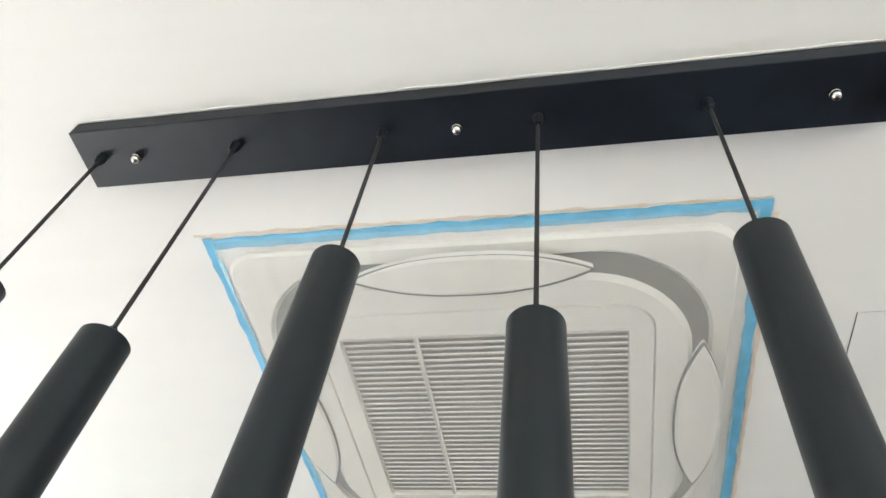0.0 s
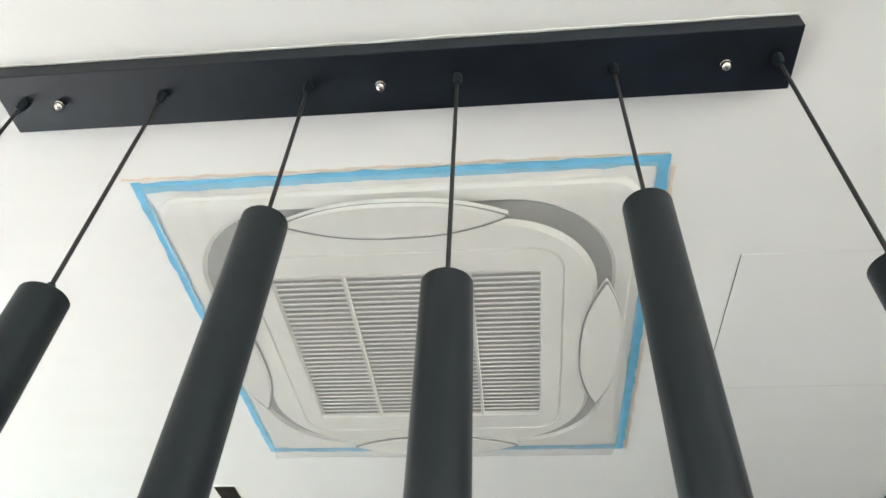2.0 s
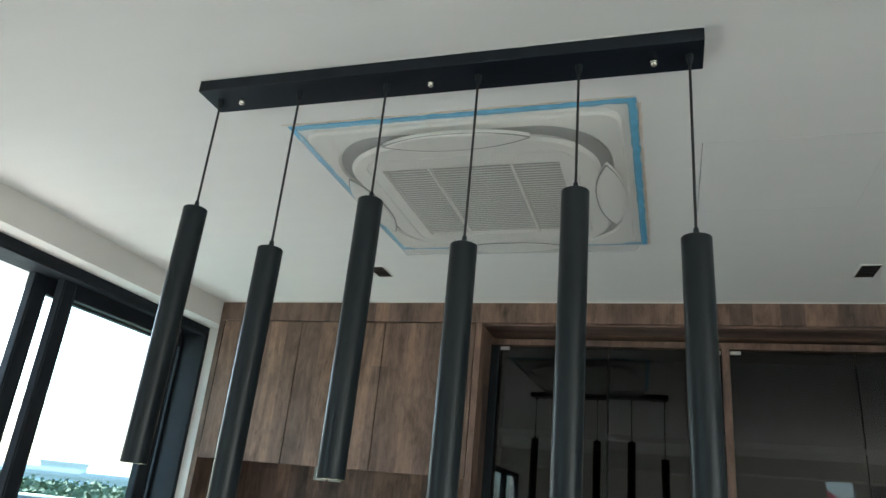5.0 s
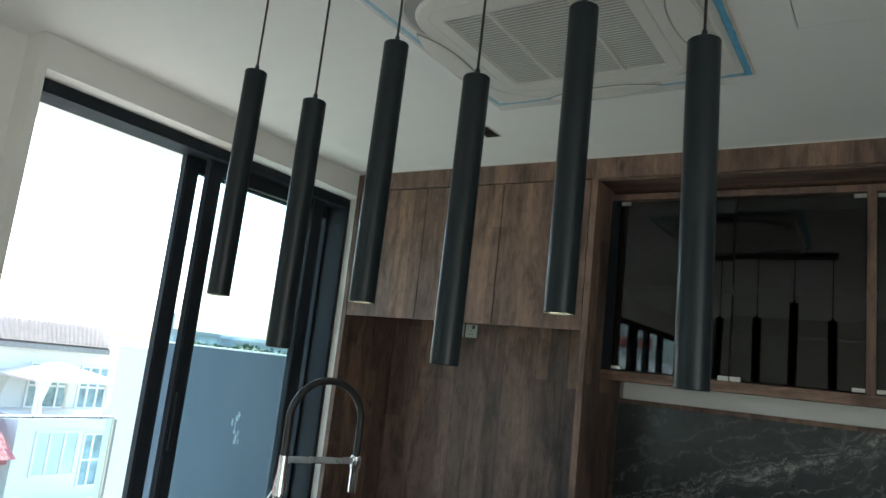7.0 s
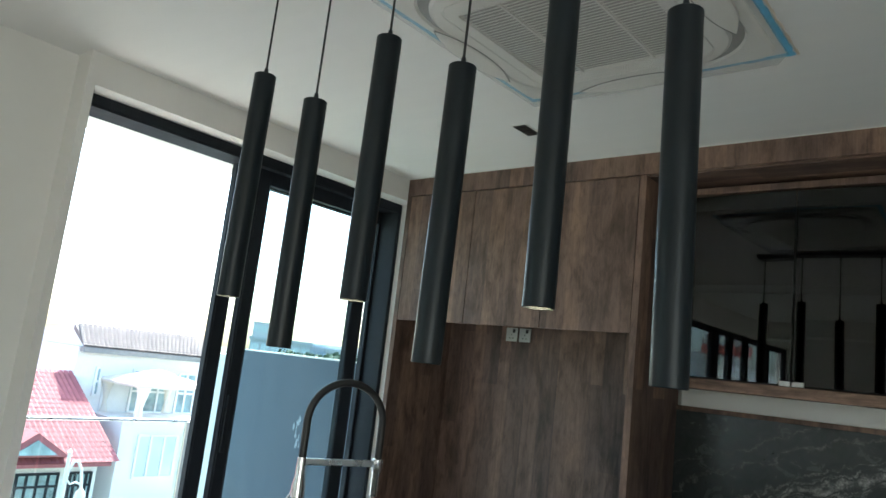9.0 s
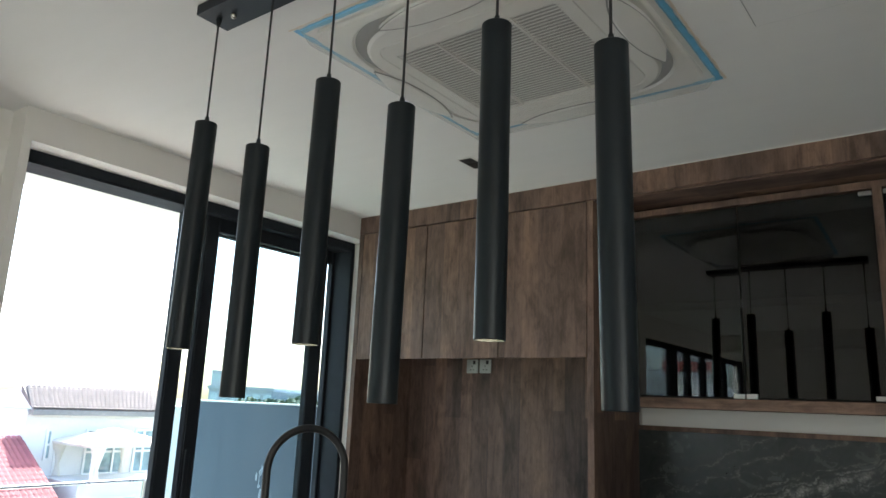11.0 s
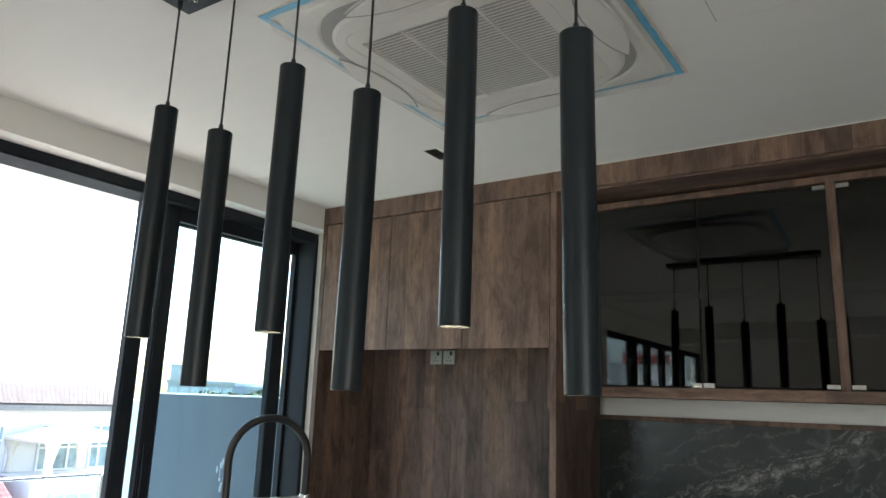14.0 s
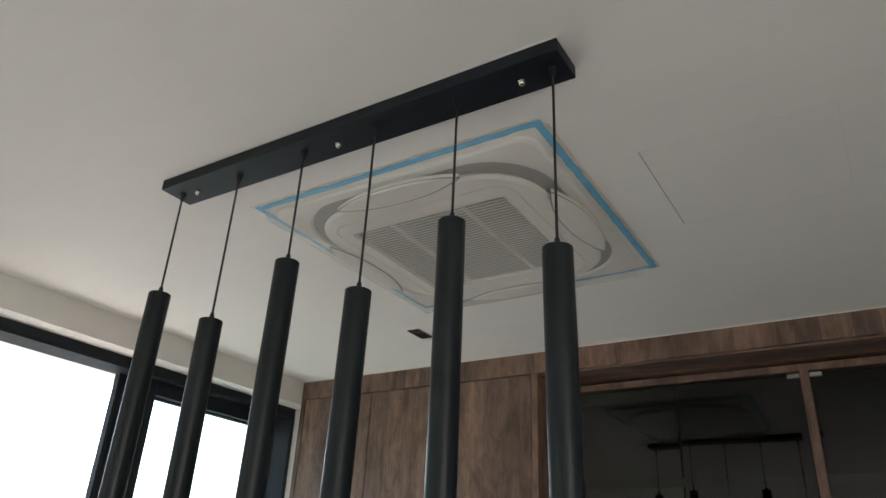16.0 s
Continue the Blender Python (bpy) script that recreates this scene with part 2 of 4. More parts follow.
WHITE = paint("white_ceiling_paint", (0.80, 0.79, 0.765))
WALLP = paint("warm_white_wall_paint", (0.74, 0.72, 0.69))
WOOD = wood("walnut_laminate")
WOODLIE = wood("walnut_laminate_lying", True)
STONE = marble("veined_dark_stone")
# blue in these two blacks imitates window and sky light on the metal
BLACK = surface("matt_black_powder_coat", (0.010, 0.0140, 0.0175), 0.36, 0.0, 0.10, 9, 0.08, 300, 0.28)
DUSTY = surface("dusty_black_powder_coat", (0.006, 0.0095, 0.0155), 0.45, 0.0, 0.45, 14, 0.1, 200, 0.30)
CORD = surface("black_cord", (0.012, 0.012, 0.013), 0.6, 0, 0.1, 40, 0.3, 900)
ALU = surface("charcoal_aluminium", (0.020, 0.024, 0.030), 0.55, 0.0, 0.12, 12, 0.05, 200, 0.12)
SCREW = surface("polished_nickel", (0.62, 0.60, 0.56), 0.16, 1.0, 0.04, 30)
CHROME = surface("chrome", (0.80, 0.81, 0.82), 0.09, 1.0, 0.03, 20)
NICKEL = surface("brushed_nickel", (0.52, 0.51, 0.48), 0.34, 1.0, 0.06, 30)
RUBBER = surface("black_rubber_hose", (0.016, 0.016, 0.017), 0.5, 0, 0.1, 20, 0.1)
TAPE = surface("blue_masking_tape", (0.18, 0.49, 0.72), 0.6, 0, 0.10, 25, 0.3, 200)
PAPERTAPE = surface("cream_masking_tape", (0.74, 0.64, 0.53), 0.7, 0, 0.08, 25, 0.2, 200)
PLASTIC = surface("ivory_plastic", (0.76, 0.745, 0.70), 0.4, 0, 0.02, 8)
# dark grey of the pieces that paint shade at flaps and eave
SHADOWGAP = surface("shadow_gap_grey", (0.22, 0.22, 0.215), 0.55, 0, 0.1, 8)
FILM = film("masking_film")
CABGLASS = smoked_pane("smoked_cabinet_glass", (0.20, 0.20, 0.20))
PANE = clear_pane("window_glass")
RAILGLASS = clear_pane("balustrade_glass", (0.92, 0.965, 0.965))
LED = glow("warm_led", (1.0, 0.74, 0.45), 14.0)
INNER = surface("charcoal_laminate", (0.045, 0.047, 0.046), 0.5, 0, 0.10, 6)
SOCKET = surface("grey_socket_plate", (0.32, 0.32, 0.305), 0.35, 0.4, 0.04, 30)
HAIRLINE = surface("grey_hairline", (0.64, 0.63, 0.615), 0.8)
HOLE = surface("black_plastic", (0.01, 0.01, 0.01), 0.5)
RENDERBLUE, bn, bl, bb = nodes_of("blue_grey_render")
bl.new(mixed(bn, bl, noise_tex(bn, bl, coords(bn, bl, (7, 7, 1.2)), 1.0, 5, 0.6), (0.082, 0.105, 0.138), (0.130, 0.158, 0.198)), bb.inputs["Base Color"])
bb.inputs["Roughness"].default_value = 0.85
bumped(bn, bl, bb, noise_tex(bn, bl, coords(bn, bl), 90, 3), 0.3, 0.002)
RENDERWHITE = paint("white_render", (0.80, 0.80, 0.78), 0.05, 0.85)
# red partly washed out: bright glare is mixed into the tile colour
REDROOF = tiled_roof("red_roof_tiles", (0.36, 0.115, 0.125))
GREYROOF = tiled_roof("pale_roof_tiles", (0.20, 0.17, 0.165))
OUTLET = surface("outlet_shade_grey", (0.30, 0.297, 0.288), 0.55, 0, 0.06, 8)
SATIN = surface("satin_steel", (0.78, 0.80, 0.82), 0.30, 1.0, 0.03, 20)
PALEGLASS = surface("curtain_and_haze_glass", (0.56, 0.62, 0.63), 0.10, 0, 0.15, 1.5)
SACK = surface("beige_paper_sack", (0.25, 0.22, 0.185), 0.75, 0, 0.10, 7, 0.2)
# pane colour lightened to paint in the glare that veils the houses
DARKGLASS = surface("house_window_glass", (0.28, 0.38, 0.40), 0.08, 0, 0.4, 2)
CANVAS = surface("gazebo_canvas", (0.72, 0.68, 0.60), 0.8, 0, 0.05, 5)
LEAF = leaves("tree_leaves")
WHITECARD = surface("white_card", (0.72, 0.70, 0.67), 0.6, 0, 0.04, 9)
BLUECARD = surface("blue_card", (0.03, 0.07, 0.13), 0.5, 0, 0.08, 9)
FLOORTILE = surface("pale_floor_tile", (0.52, 0.475, 0.435), 0.35, 0, 0.06, 2)
GROUNDM = surface("town_ground", (0.13, 0.15, 0.10), 0.9, 0, 0.4, 0.05)
FARWALL = surface("far_building_wall", (0.42, 0.47, 0.53), 0.9, 0, 0.15, 0.02)


# ---------------------------------------------------------------- mesh helpers
def finish(bm, name, mat, smooth=False):
    bmesh.ops.recalc_face_normals(bm, faces=bm.faces)
    if smooth:
        for e in bm.edges:
            if len(e.link_faces) == 2 and e.calc_face_angle() > radians(40):
                e.smooth = False
    me = bpy.data.meshes.new(name)
    bm.to_mesh(me)
    bm.free()
    for mm in (mat if isinstance(mat, (list, tuple)) else [mat]):
        me.materials.append(mm)
    if smooth:
        for p in me.polygons:
            p.use_smooth = True
    return me


def part(name, bm, mat, parent=None, label="", smooth=False):
    """One mesh object out of a bmesh, under a thing or a part."""
    ob = new(name, finish(bm, name, mat, smooth))
    ob.parent = parent
    if label:
        tagged(ob, label)
    return ob


def thing(name, at, label, category, group="", kind=""):
    ob = new(name)
    ob.location = at
    ob.empty_display_size = 0.05
    return tagged(ob, label, category, group, kind)


def box(bm, x0, x1, y0, y1, z0, z1, bevel=0.0, seg=1):
    r = bmesh.ops.create_cube(bm, size=1.0)
    vs = r["verts"]
    for v in vs:
        v.co = Vector(((x0 + x1) / 2 + v.co.x * (x1 - x0), (y0 + y1) / 2 + v.co.y * (y1 - y0), (z0 + z1) / 2 + v.co.z * (z1 - z0)))
    if bevel:
        es = {e for v in vs for e in v.link_edges}
        bmesh.ops.bevel(bm, geom=list(es), offset=bevel, segments=seg, affect='EDGES', profile=0.5)
    return bm


def boxed(x0, x1, y0, y1, z0, z1, bevel=0.0, seg=1):
    return box(bmesh.new(), x0, x1, y0, y1, z0, z1, bevel, seg)


def lathe(bm, profile, steps=32, m=Matrix()):
    """Turn (radius, z) pairs about z."""
    rings = []
    for r, z in profile:
        rings.append([bm.verts.new(m @ Vector((max(r, 1e-5) * math.cos(a), max(r, 1e-5) * math.sin(a), z)))
                      for a in (2 * math.pi * i / steps for i in range(steps))])
    for a, b in zip(rings, rings[1:]):
        for i in range(steps):
            j = (i + 1) % steps
            bm.faces.new((a[i], a[j], b[j], b[i]))
    bm.faces.new(rings[0])
    bm.faces.new(rings[-1])
    return bm


def tube(bm, pts, radius, steps=16):
    """A round rod along points."""
    rings = []
    pts = [Vector(p) for p in pts]
    for i, p in enumerate(pts):
        d = (pts[min(i + 1, len(pts) - 1)] - pts[max(i - 1, 0)]).normalized()
        q = d.to_track_quat('Z', 'Y').to_matrix()
        rad = radius[i] if isinstance(radius, (list, tuple)) else radius
        rings.append([bm.verts.new(p + q @ Vector((rad * math.cos(a), rad * math.sin(a), 0)))
                      for a in (2 * math.pi * k / steps for k in range(steps))])
    for a, b in zip(rings, rings[1:]):
        for i in range(steps):
            j = (i + 1) % steps
            bm.faces.new((a[i], a[j], b[j], b[i]))
    bm.faces.new(rings[0])
    bm.faces.new(rings[-1])
    return bm


def rounded_loop(half, r, steps=8, cx=0.0, cy=0.0, hy=None):
    hy = half if hy is None else hy
    pts = []
    for k, (sx, sy) in enumerate(((1, 1), (-1, 1), (-1, -1), (1, -1))):
        for i in range(steps + 1):
            a = math.pi / 2 * (k + i / steps)
            pts.append((cx + sx * (half - r) + r * math.cos(a), cy + sy * (hy - r) + r * math.sin(a)))
    return pts


def loft(bm, loops, cap0=True, cap1=True):
    """Skin closed loops of 3D points with equal counts."""
    rings = [[bm.verts.new(p) for p in lp] for lp in loops]
    for a, b in zip(rings, rings[1:]):
        for i in range(len(a)):
            j = (i + 1) % len(a)
            bm.faces.new((a[i], a[j], b[j], b[i]))
    if cap0:
        bm.faces.new(rings[0])
    if cap1:
        bm.faces.new(rings[-1])
    return bm


def structure(name, bm, mat, label="", smooth=False):
    return tagged(part(name, bm, mat, None, "", smooth), label, kind="structure")


# ---------------------------------------------------------------- the room
C = 2.72                    # ceiling height
WX = -2.02                  # window wall, inner face
WX2 = -2.158                 # the stretch of wall south of the step
YD = 2.102                  # fronts of the tall cabinets
YB = 2.682                   # back of the counter niche
YS, XE = -6.2, 3.9          # far ends of the room

bm = boxed(WX2 - 0.25, XE + 0.2, YS - 0.2, YB + 0.35, C, C + 0.2)
structure("ceiling", bm, WHITE, "plain white painted plasterboard ceiling")
bm = boxed(WX2 - 0.25, XE + 0.2, YS - 0.2, YB + 0.35, -0.15, 0.0)
structure("floor", bm, FLOORTILE, "pale tiled floor")

# window wall: lintel over the sliding door, pier behind the cabinets
OY0, OY1, OZ = 0.05, 2.19, 2.571
bm = bmesh.new()
box(bm, WX - 0.26, WX, 0.012, YB + 0.35, OZ, C)
box(bm, WX - 0.26, WX, OY1, YB + 0.35, 0.0, OZ)
box(bm, WX - 0.26, WX, 0.012, OY0, 0.0, OZ)
structure("wall_west", bm, WALLP, "warm white painted wall above the sliding door")
bm = bmesh.new()
box(bm, WX2 - 0.2, WX2, -2.0, 0.012, 0, C)
box(bm, WX2 - 0.2, WX2, -5.5, -2.0, 2.46, C)
box(bm, WX2 - 0.2, WX2, -5.5, -2.0, 0, 0.9)
box(bm, WX2 - 0.2, WX2, YS, -5.5, 0, C)
structure("wall_west_rear", bm, WALLP, "warm white painted wall with a window band")
bm = boxed(WX2 - 0.2, XE + 0.2, YB + 0.02, YB + 0.3, 0, C)
structure("wall_north", bm, WALLP, "white wall behind the cabinets")
# unseen opening, added only to hold the fill lamp
EY0, EY1, EZ = -5.4, -1.6, 2.35
bm = bmesh.new()
box(bm, XE, XE + 0.2, YS - 0.2, EY0, 0, C)
box(bm, XE, XE + 0.2, EY1, YB + 0.02, 0, C)
box(bm, XE, XE + 0.2, EY0, EY1, EZ, C)
structure("wall_east", bm, WALLP, "warm white painted wall, its unseen opening added for the fill lamp")
bm = bmesh.new()
box(bm, WX2 - 0.2, 2.66, YS - 0.2, YS, 0, C)
box(bm, 3.05, XE, YS - 0.2, YS, 0, C)
box(bm, 2.66, 3.05, YS - 0.2, YS, 2.66, C)
box(bm, 2.66, 3.05, YS - 0.2, YS, 0, 1.2)
structure("wall_south", bm, WALLP, "plain warm white painted wall with a small window")
bm = boxed(WX2, XE, -4.6, -4.25, 2.50, C)
structure("ceiling_beam", bm, WALLP, "white boxed beam under the ceiling")


def window_band(name, x, y0, y1, z0, z1, bars):
    """Posts given as centre and half width; a pane fills each bay."""
    w = thing(name, (x, (y0 + y1) / 2, z0), "dark aluminium window band with clear panes", "window", kind="structure")
    inv = Matrix.Translation(-w.location)

    def put(nm, bm, mat):
        bmesh.ops.transform(bm, matrix=inv, verts=bm.verts)
        return part(nm, bm, mat, w)
    put("sill_rail", boxed(x - 0.06, x, y0, y1, z0, z0 + 0.05, 0.002), ALU)
    put("head_rail", boxed(x - 0.06, x, y0, y1, z1 - 0.07, z1, 0.002), ALU)
    edges = [(max(y0, c - h), min(y1, c + h)) for c, h in bars]
    for a, b in edges:
        put("post", boxed(x - 0.058, x - 0.002, a, b, z0 + 0.05, z1 - 0.07, 0.002), ALU)
    for (_, a), (b, _) in zip(edges, edges[1:]):
        p = put("pane", boxed(x - 0.034, x - 0.028, a, b, z0 + 0.05, z1 - 0.07), PANE)
        p.visible_shadow = False
    return w


window_band("window_2", WX2 - 0.05, -5.5, -2.0, 0.9, 2.46, ((-5.5, 0.06), (-4.72, 0.08), (-3.94, 0.065), (-3.40, 0.065), (-2.91, 0.11), (-2.0, 0.06)))

# ---------------------------------------------------------------- sliding door
door = thing("door_1", (WX - 0.2, OY0, 0.0), "charcoal aluminium sliding glass door, half open", "sliding door", kind="structure")


def door_part(name, bm, mat, parent=None, label=""):
    base = Vector(door.location)
    bmesh.ops.transform(bm, matrix=Matrix.Translation(-base), verts=bm.verts)
    return part(name, bm, mat, parent or door, label)


FX0, FX1 = -2.345, -2.142
bm = bmesh.new()
box(bm, FX0, FX1, OY0, OY1, OZ - 0.052, OZ + 0.002, 0.003)
box(bm, FX1 - 0.058, FX1 + 0.001, OY0 + 0.045, OY1 - 0.035, OZ - 0.060, OZ - 0.053, 0.002)
box(bm, FX0, FX1 + 0.002, OY0, OY0 + 0.045, 0.0, OZ - 0.035, 0.003)
box(bm, FX0, FX1 + 0.002, OY1 - 0.03, OY1, 0.0, OZ - 0.035, 0.003)
door_part("outer_frame", bm, ALU)
door_part("sill_track", boxed(FX0, FX1, OY0 + 0.045, OY1 - 0.03, 0.0, 0.03), ALU)


def leaf(y0, y1, xc, w=0.075, v=0.075):
    f = bmesh.new()
    z1 = OZ - 0.05
    x0, x1 = xc - 0.022, xc + 0.022
    box(f, x0, x1, y0, y0 + w, 0.035, z1, 0.003)
    box(f, x0, x1, y1 - v, y1, 0.035, z1, 0.003)
    box(f, x0 + 0.001, x1 - 0.001, y0 + w, y1 - v, z1 - 0.085, z1, 0.002)
    box(f, x0 + 0.001, x1 - 0.001, y0 + w, y1 - v, 0.035, 0.14, 0.002)
    fr = door_part("sash", f, ALU)
    for a, b in ((y0 + 0.010, y0 + 0.016), (y0 + w - 0.012, y0 + w - 0.004), (y1 - v + 0.004, y1 - v + 0.012), (y1 - 0.016, y1 - 0.010)):
        q = boxed(x1 - 0.001, x1 + 0.004, a, b, 0.04, z1 - 0.004, 0.001)
        bmesh.ops.transform(q, matrix=Matrix.Translation(-Vector(door.location)), verts=q.verts)
        part("bead", q, ALU, fr)
    g = boxed(xc - 0.004, xc + 0.004, y0 + w - 0.004, y1 - v + 0.004, 0.135, z1 - 0.08)
    bmesh.ops.transform(g, matrix=Matrix.Translation(-Vector(door.location)), verts=g.verts)
    p = part("pane", g, PANE, fr)
    p.visible_shadow = False
    return fr


leaf(0.985, 2.158, -2.315, 0.092, 0.020)
s2 = leaf(1.083, 2.016, -2.232, 0.088, 0.105)
bm = boxed(-2.210, -2.196, 1.104, 1.130, 0.95, 1.25, 0.003)
bmesh.ops.transform(bm, matrix=Matrix.Translation(-Vector(door.location)), verts=bm.verts)
part("pull_handle", bm, ALU, s2)

# ---------------------------------------------------------------- tall cabinets and niche
ZB = 1.793                  # underside of the upper cabinets
ZH = 2.601                  # top of the doors
XN0, XN1 = -0.366, 2.06     # the display niche
XS = (-1.982, -1.454, -0.928, -0.402)

cab = thing("upper_cabinet", (-1.2, YD, ZB), "dark walnut upper cabinet with three doors", "cabinet")


def under(parent, name, bm, mat, label="", smooth=False):
    bmesh.ops.transform(bm, matrix=Matrix.Translation(-Vector(parent.matrix_basis.translation)), verts=bm.verts)
    return part(name, bm, mat, parent, label, smooth)


under(cab, "body", boxed(-1.981, -0.403, YD + 0.022, YB - 0.024, ZB + 0.085, ZH + 0.02), WOOD)
for a, b in zip(XS, XS[1:]):
    under(cab, "cabinet_door", boxed(a + 0.0025, b - 0.0025, YD, YD + 0.019, ZB, ZH - 0.004, 0.0012), WOOD)

side = structure("side_panel", boxed(-2.018, -1.984, YD + 0.001, YB - 0.004, 0.0, ZH), WOOD, "dark walnut side panel beside the door")
header = structure("header_panel", boxed(-2.018, 3.2, YD - 0.001, YD + 0.02, ZH + 0.002, C - 0.006, 0.001), WOOD, "dark walnut strip under the ceiling")
structure("trim_ceiling_gap", boxed(-2.018, 3.2, YD + 0.004, YD + 0.02, C - 0.006, C), WHITE, "white sealant line at the ceiling")
structure("divider_panel", boxed(XS[3] + 0.001, XN0, YD - 0.0005, YB - 0.004, 0.0, ZH, 0.001), WOOD, "tall dark walnut divider panel")
structure("back_panel", boxed(-1.983, XS[3], YB - 0.022, YB - 0.002, 0.0, ZB + 0.084), WOOD, "dark walnut back panel below the cabinet")
structure("end_panel", boxed(XN1, 3.2, YD, YB, 0.0, ZH, 0.001), WOOD, "dark walnut tall cabinet front")
structure("niche_soffit", boxed(XN0, XN1, YD + 0.02, YB - 0.004, ZH - 0.008, ZH + 0.014), WOODLIE, "dark walnut soffit of the niche")

# glazed display cabinet inside the niche
YG = 2.335
GZ0, GZ1 = 1.616, 2.540
disp = thing("display_cabinet", (0.84, YG, GZ0 - 0.05), "dark walnut display cabinet with smoked glass doors", "cabinet")
bm = bmesh.new()
box(bm, XN0, XN1, YG - 0.006, YB - 0.03, GZ1, ZH - 0.028)
under(disp, "top_rail", bm, WOOD)
under(disp, "bottom_shelf", boxed(XN0, XN1, YG - 0.008, YB - 0.03, GZ0 - 0.054, GZ0 - 0.004, 0.001), WOODLIE)
under(disp, "stile", boxed(0.853, 0.890, YG - 0.006, YG + 0.03, GZ0 - 0.004, GZ1), WOOD)
under(disp, "side_stile", boxed(XN0, XN0 + 0.048, YG + 0.004, YG + 0.03, GZ0 - 0.004, GZ1), BLACK)
under(disp, "side_stile", boxed(XN1 - 0.045, XN1, YG - 0.006, YG + 0.03, GZ0 - 0.004, GZ1), WOOD)
under(disp, "inner_back", boxed(XN0, XN1, YB - 0.03, YB - 0.012, GZ0 - 0.03, GZ1 + 0.02), INNER)
under(disp, "inner_side", boxed(XN0 + 0.002, XN0 + 0.02, YG + 0.03, YB - 0.03, GZ0 - 0.004, GZ1), INNER)
under(disp, "inner_side", boxed(0.862, 0.882, YG + 0.03, YB - 0.03, GZ0 - 0.004, GZ1), INNER)
under(disp, "inner_shelf", boxed(XN0 + 0.02, 0.862, YG + 0.06, YB - 0.03, 2.085, 2.095), INNER)
under(disp, "inner_shelf", boxed(0.882, XN1, YG + 0.06, YB - 0.03, 2.085, 2.095), INNER)
# leaf ends, and how far each leaf leans and stands ajar at its meeting edge
doors = ((-0.310, 0.282, -0.33, -1.7), (0.287, 0.850, -0.20, 1.25), (0.893, 1.46, 0.0, -0.5), (1.464, XN1 - 0.048, 0.0, 0.4))
for k, (a, b, lean, ajar) in enumerate(doors):
    g = boxed(a, b, YG + 0.001, YG + 0.007, GZ0 + 0.004, GZ1 - 0.012, 0.0008)
    c = Vector((a if k % 2 == 0 else b, YG + 0.004, 2.1))
    bmesh.ops.transform(g, matrix=Matrix.Translation(c) @ pose(0, 0, 0, lean, 0, ajar) @ Matrix.Translation(-c), verts=g.verts)
    d = under(disp, "glass_door", g, CABGLASS, "smoked glass door")
    hx = a if k % 2 == 0 else b
    s = 1 if k % 2 == 0 else -1
    for z in (GZ0 + 0.002, GZ1 - 0.030):
        for xx in ((hx, hx + s * 0.052),):
            h = boxed(min(xx), max(xx), YG - 0.007, YG + 0.012, z, z + 0.02, 0.002)
            bmesh.ops.transform(h, matrix=Matrix.Translation(-Vector(disp.location)), verts=h.verts)
            part("hinge", h, NICKEL, d, "nickel glass hinge")
    mx = b if k % 2 == 0 else a
    h = boxed(min(mx, mx - s * 0.05), max(mx, mx - s * 0.05), YG - 0.020, YG - 0.002, GZ0 - 0.003, GZ0 + 0.02, 0.002)
    bmesh.ops.transform(h, matrix=Matrix.Translation(-Vector(disp.location)), verts=h.verts)
    part("clip", h, NICKEL, d, "nickel glass clip")

# strip and stone below
structure("wall_strip", boxed(XN0 + 0.02, XN1, YB - 0.012, YB - 0.001, 1.470, 1.60), WHITE, "cream painted strip above the stone")
structure("trim_stone", boxed(XN0, XN1, YB - 0.03, YB - 0.002, 1.446, 1.470, 0.001), WOOD, "walnut trim above the stone")
structure("backsplash", boxed(XN0, XN1, YB - 0.02, YB + 0.015, 0.80, 1.446), STONE, "dark grey stone backsplash with white veins")
structure("back_counter", boxed(XN0, XN1, YD + 0.02, YB - 0.022, 0.78, 0.82, 0.003), STONE, "dark stone counter along the wall")
basec = thing("base_cabinet", (0.0, YD + 0.05, 0.0), "dark walnut base cabinet under the counter", "cabinet")
under(basec, "body", boxed(XN0 + 0.001, XN1 - 0.001, YD + 0.07, YB - 0.03, 0.09, 0.779), WOOD)
for k in range(4):
    a = XN0 + 0.005 + k * 0.606
    under(basec, "cabinet_door", boxed(a, a + 0.60, YD + 0.045, YD + 0.068, 0.1, 0.765, 0.001), WOOD)

# ---------------------------------------------------------------- sockets
def socket(x, z):
    y = YB - 0.022
    s = thing("wall_socket", (x, y, z), "grey square wall socket with switch", "socket", "sockets below the cabinet")
    under(s, "plate", boxed(x - 0.0435, x + 0.0435, y - 0.010, y - 0.0005, z - 0.0435, z + 0.0435, 0.004, 2), SOCKET)
    under(s, "switch", boxed(x + 0.008, x + 0.026, y - 0.015, y - 0.009, z + 0.012, z + 0.036, 0.002), HOLE)
    for dx, dz, w, h in ((0, 0.0, 0.005, 0.010), (-0.012, -0.022, 0.009, 0.006), (0.012, -0.022, 0.009, 0.006)):
        under(s, "pin_hole", boxed(x + dx - w / 2, x + dx + w / 2, y - 0.0108, y - 0.009, z + dz - h / 2, z + dz + h / 2), HOLE)
    return s


socket(-1.471, 1.786)
socket(-1.371, 1.786)

# ---------------------------------------------------------------- linear pendant lamp
BZ = 2.684                  # underside of the canopy bar
lamp = thing("linear_pendant_lamp", (0, 0, C), "matt black linear ceiling lamp with six hanging tubes", "pendant lamp")


def lamp_part(name, bm, mat, parent=None, label="", smooth=False):
    bmesh.ops.transform(bm, matrix=Matrix.Translation((0, 0, -C)), verts=bm.verts)
    return part(name, bm, mat, parent or lamp, label, smooth)


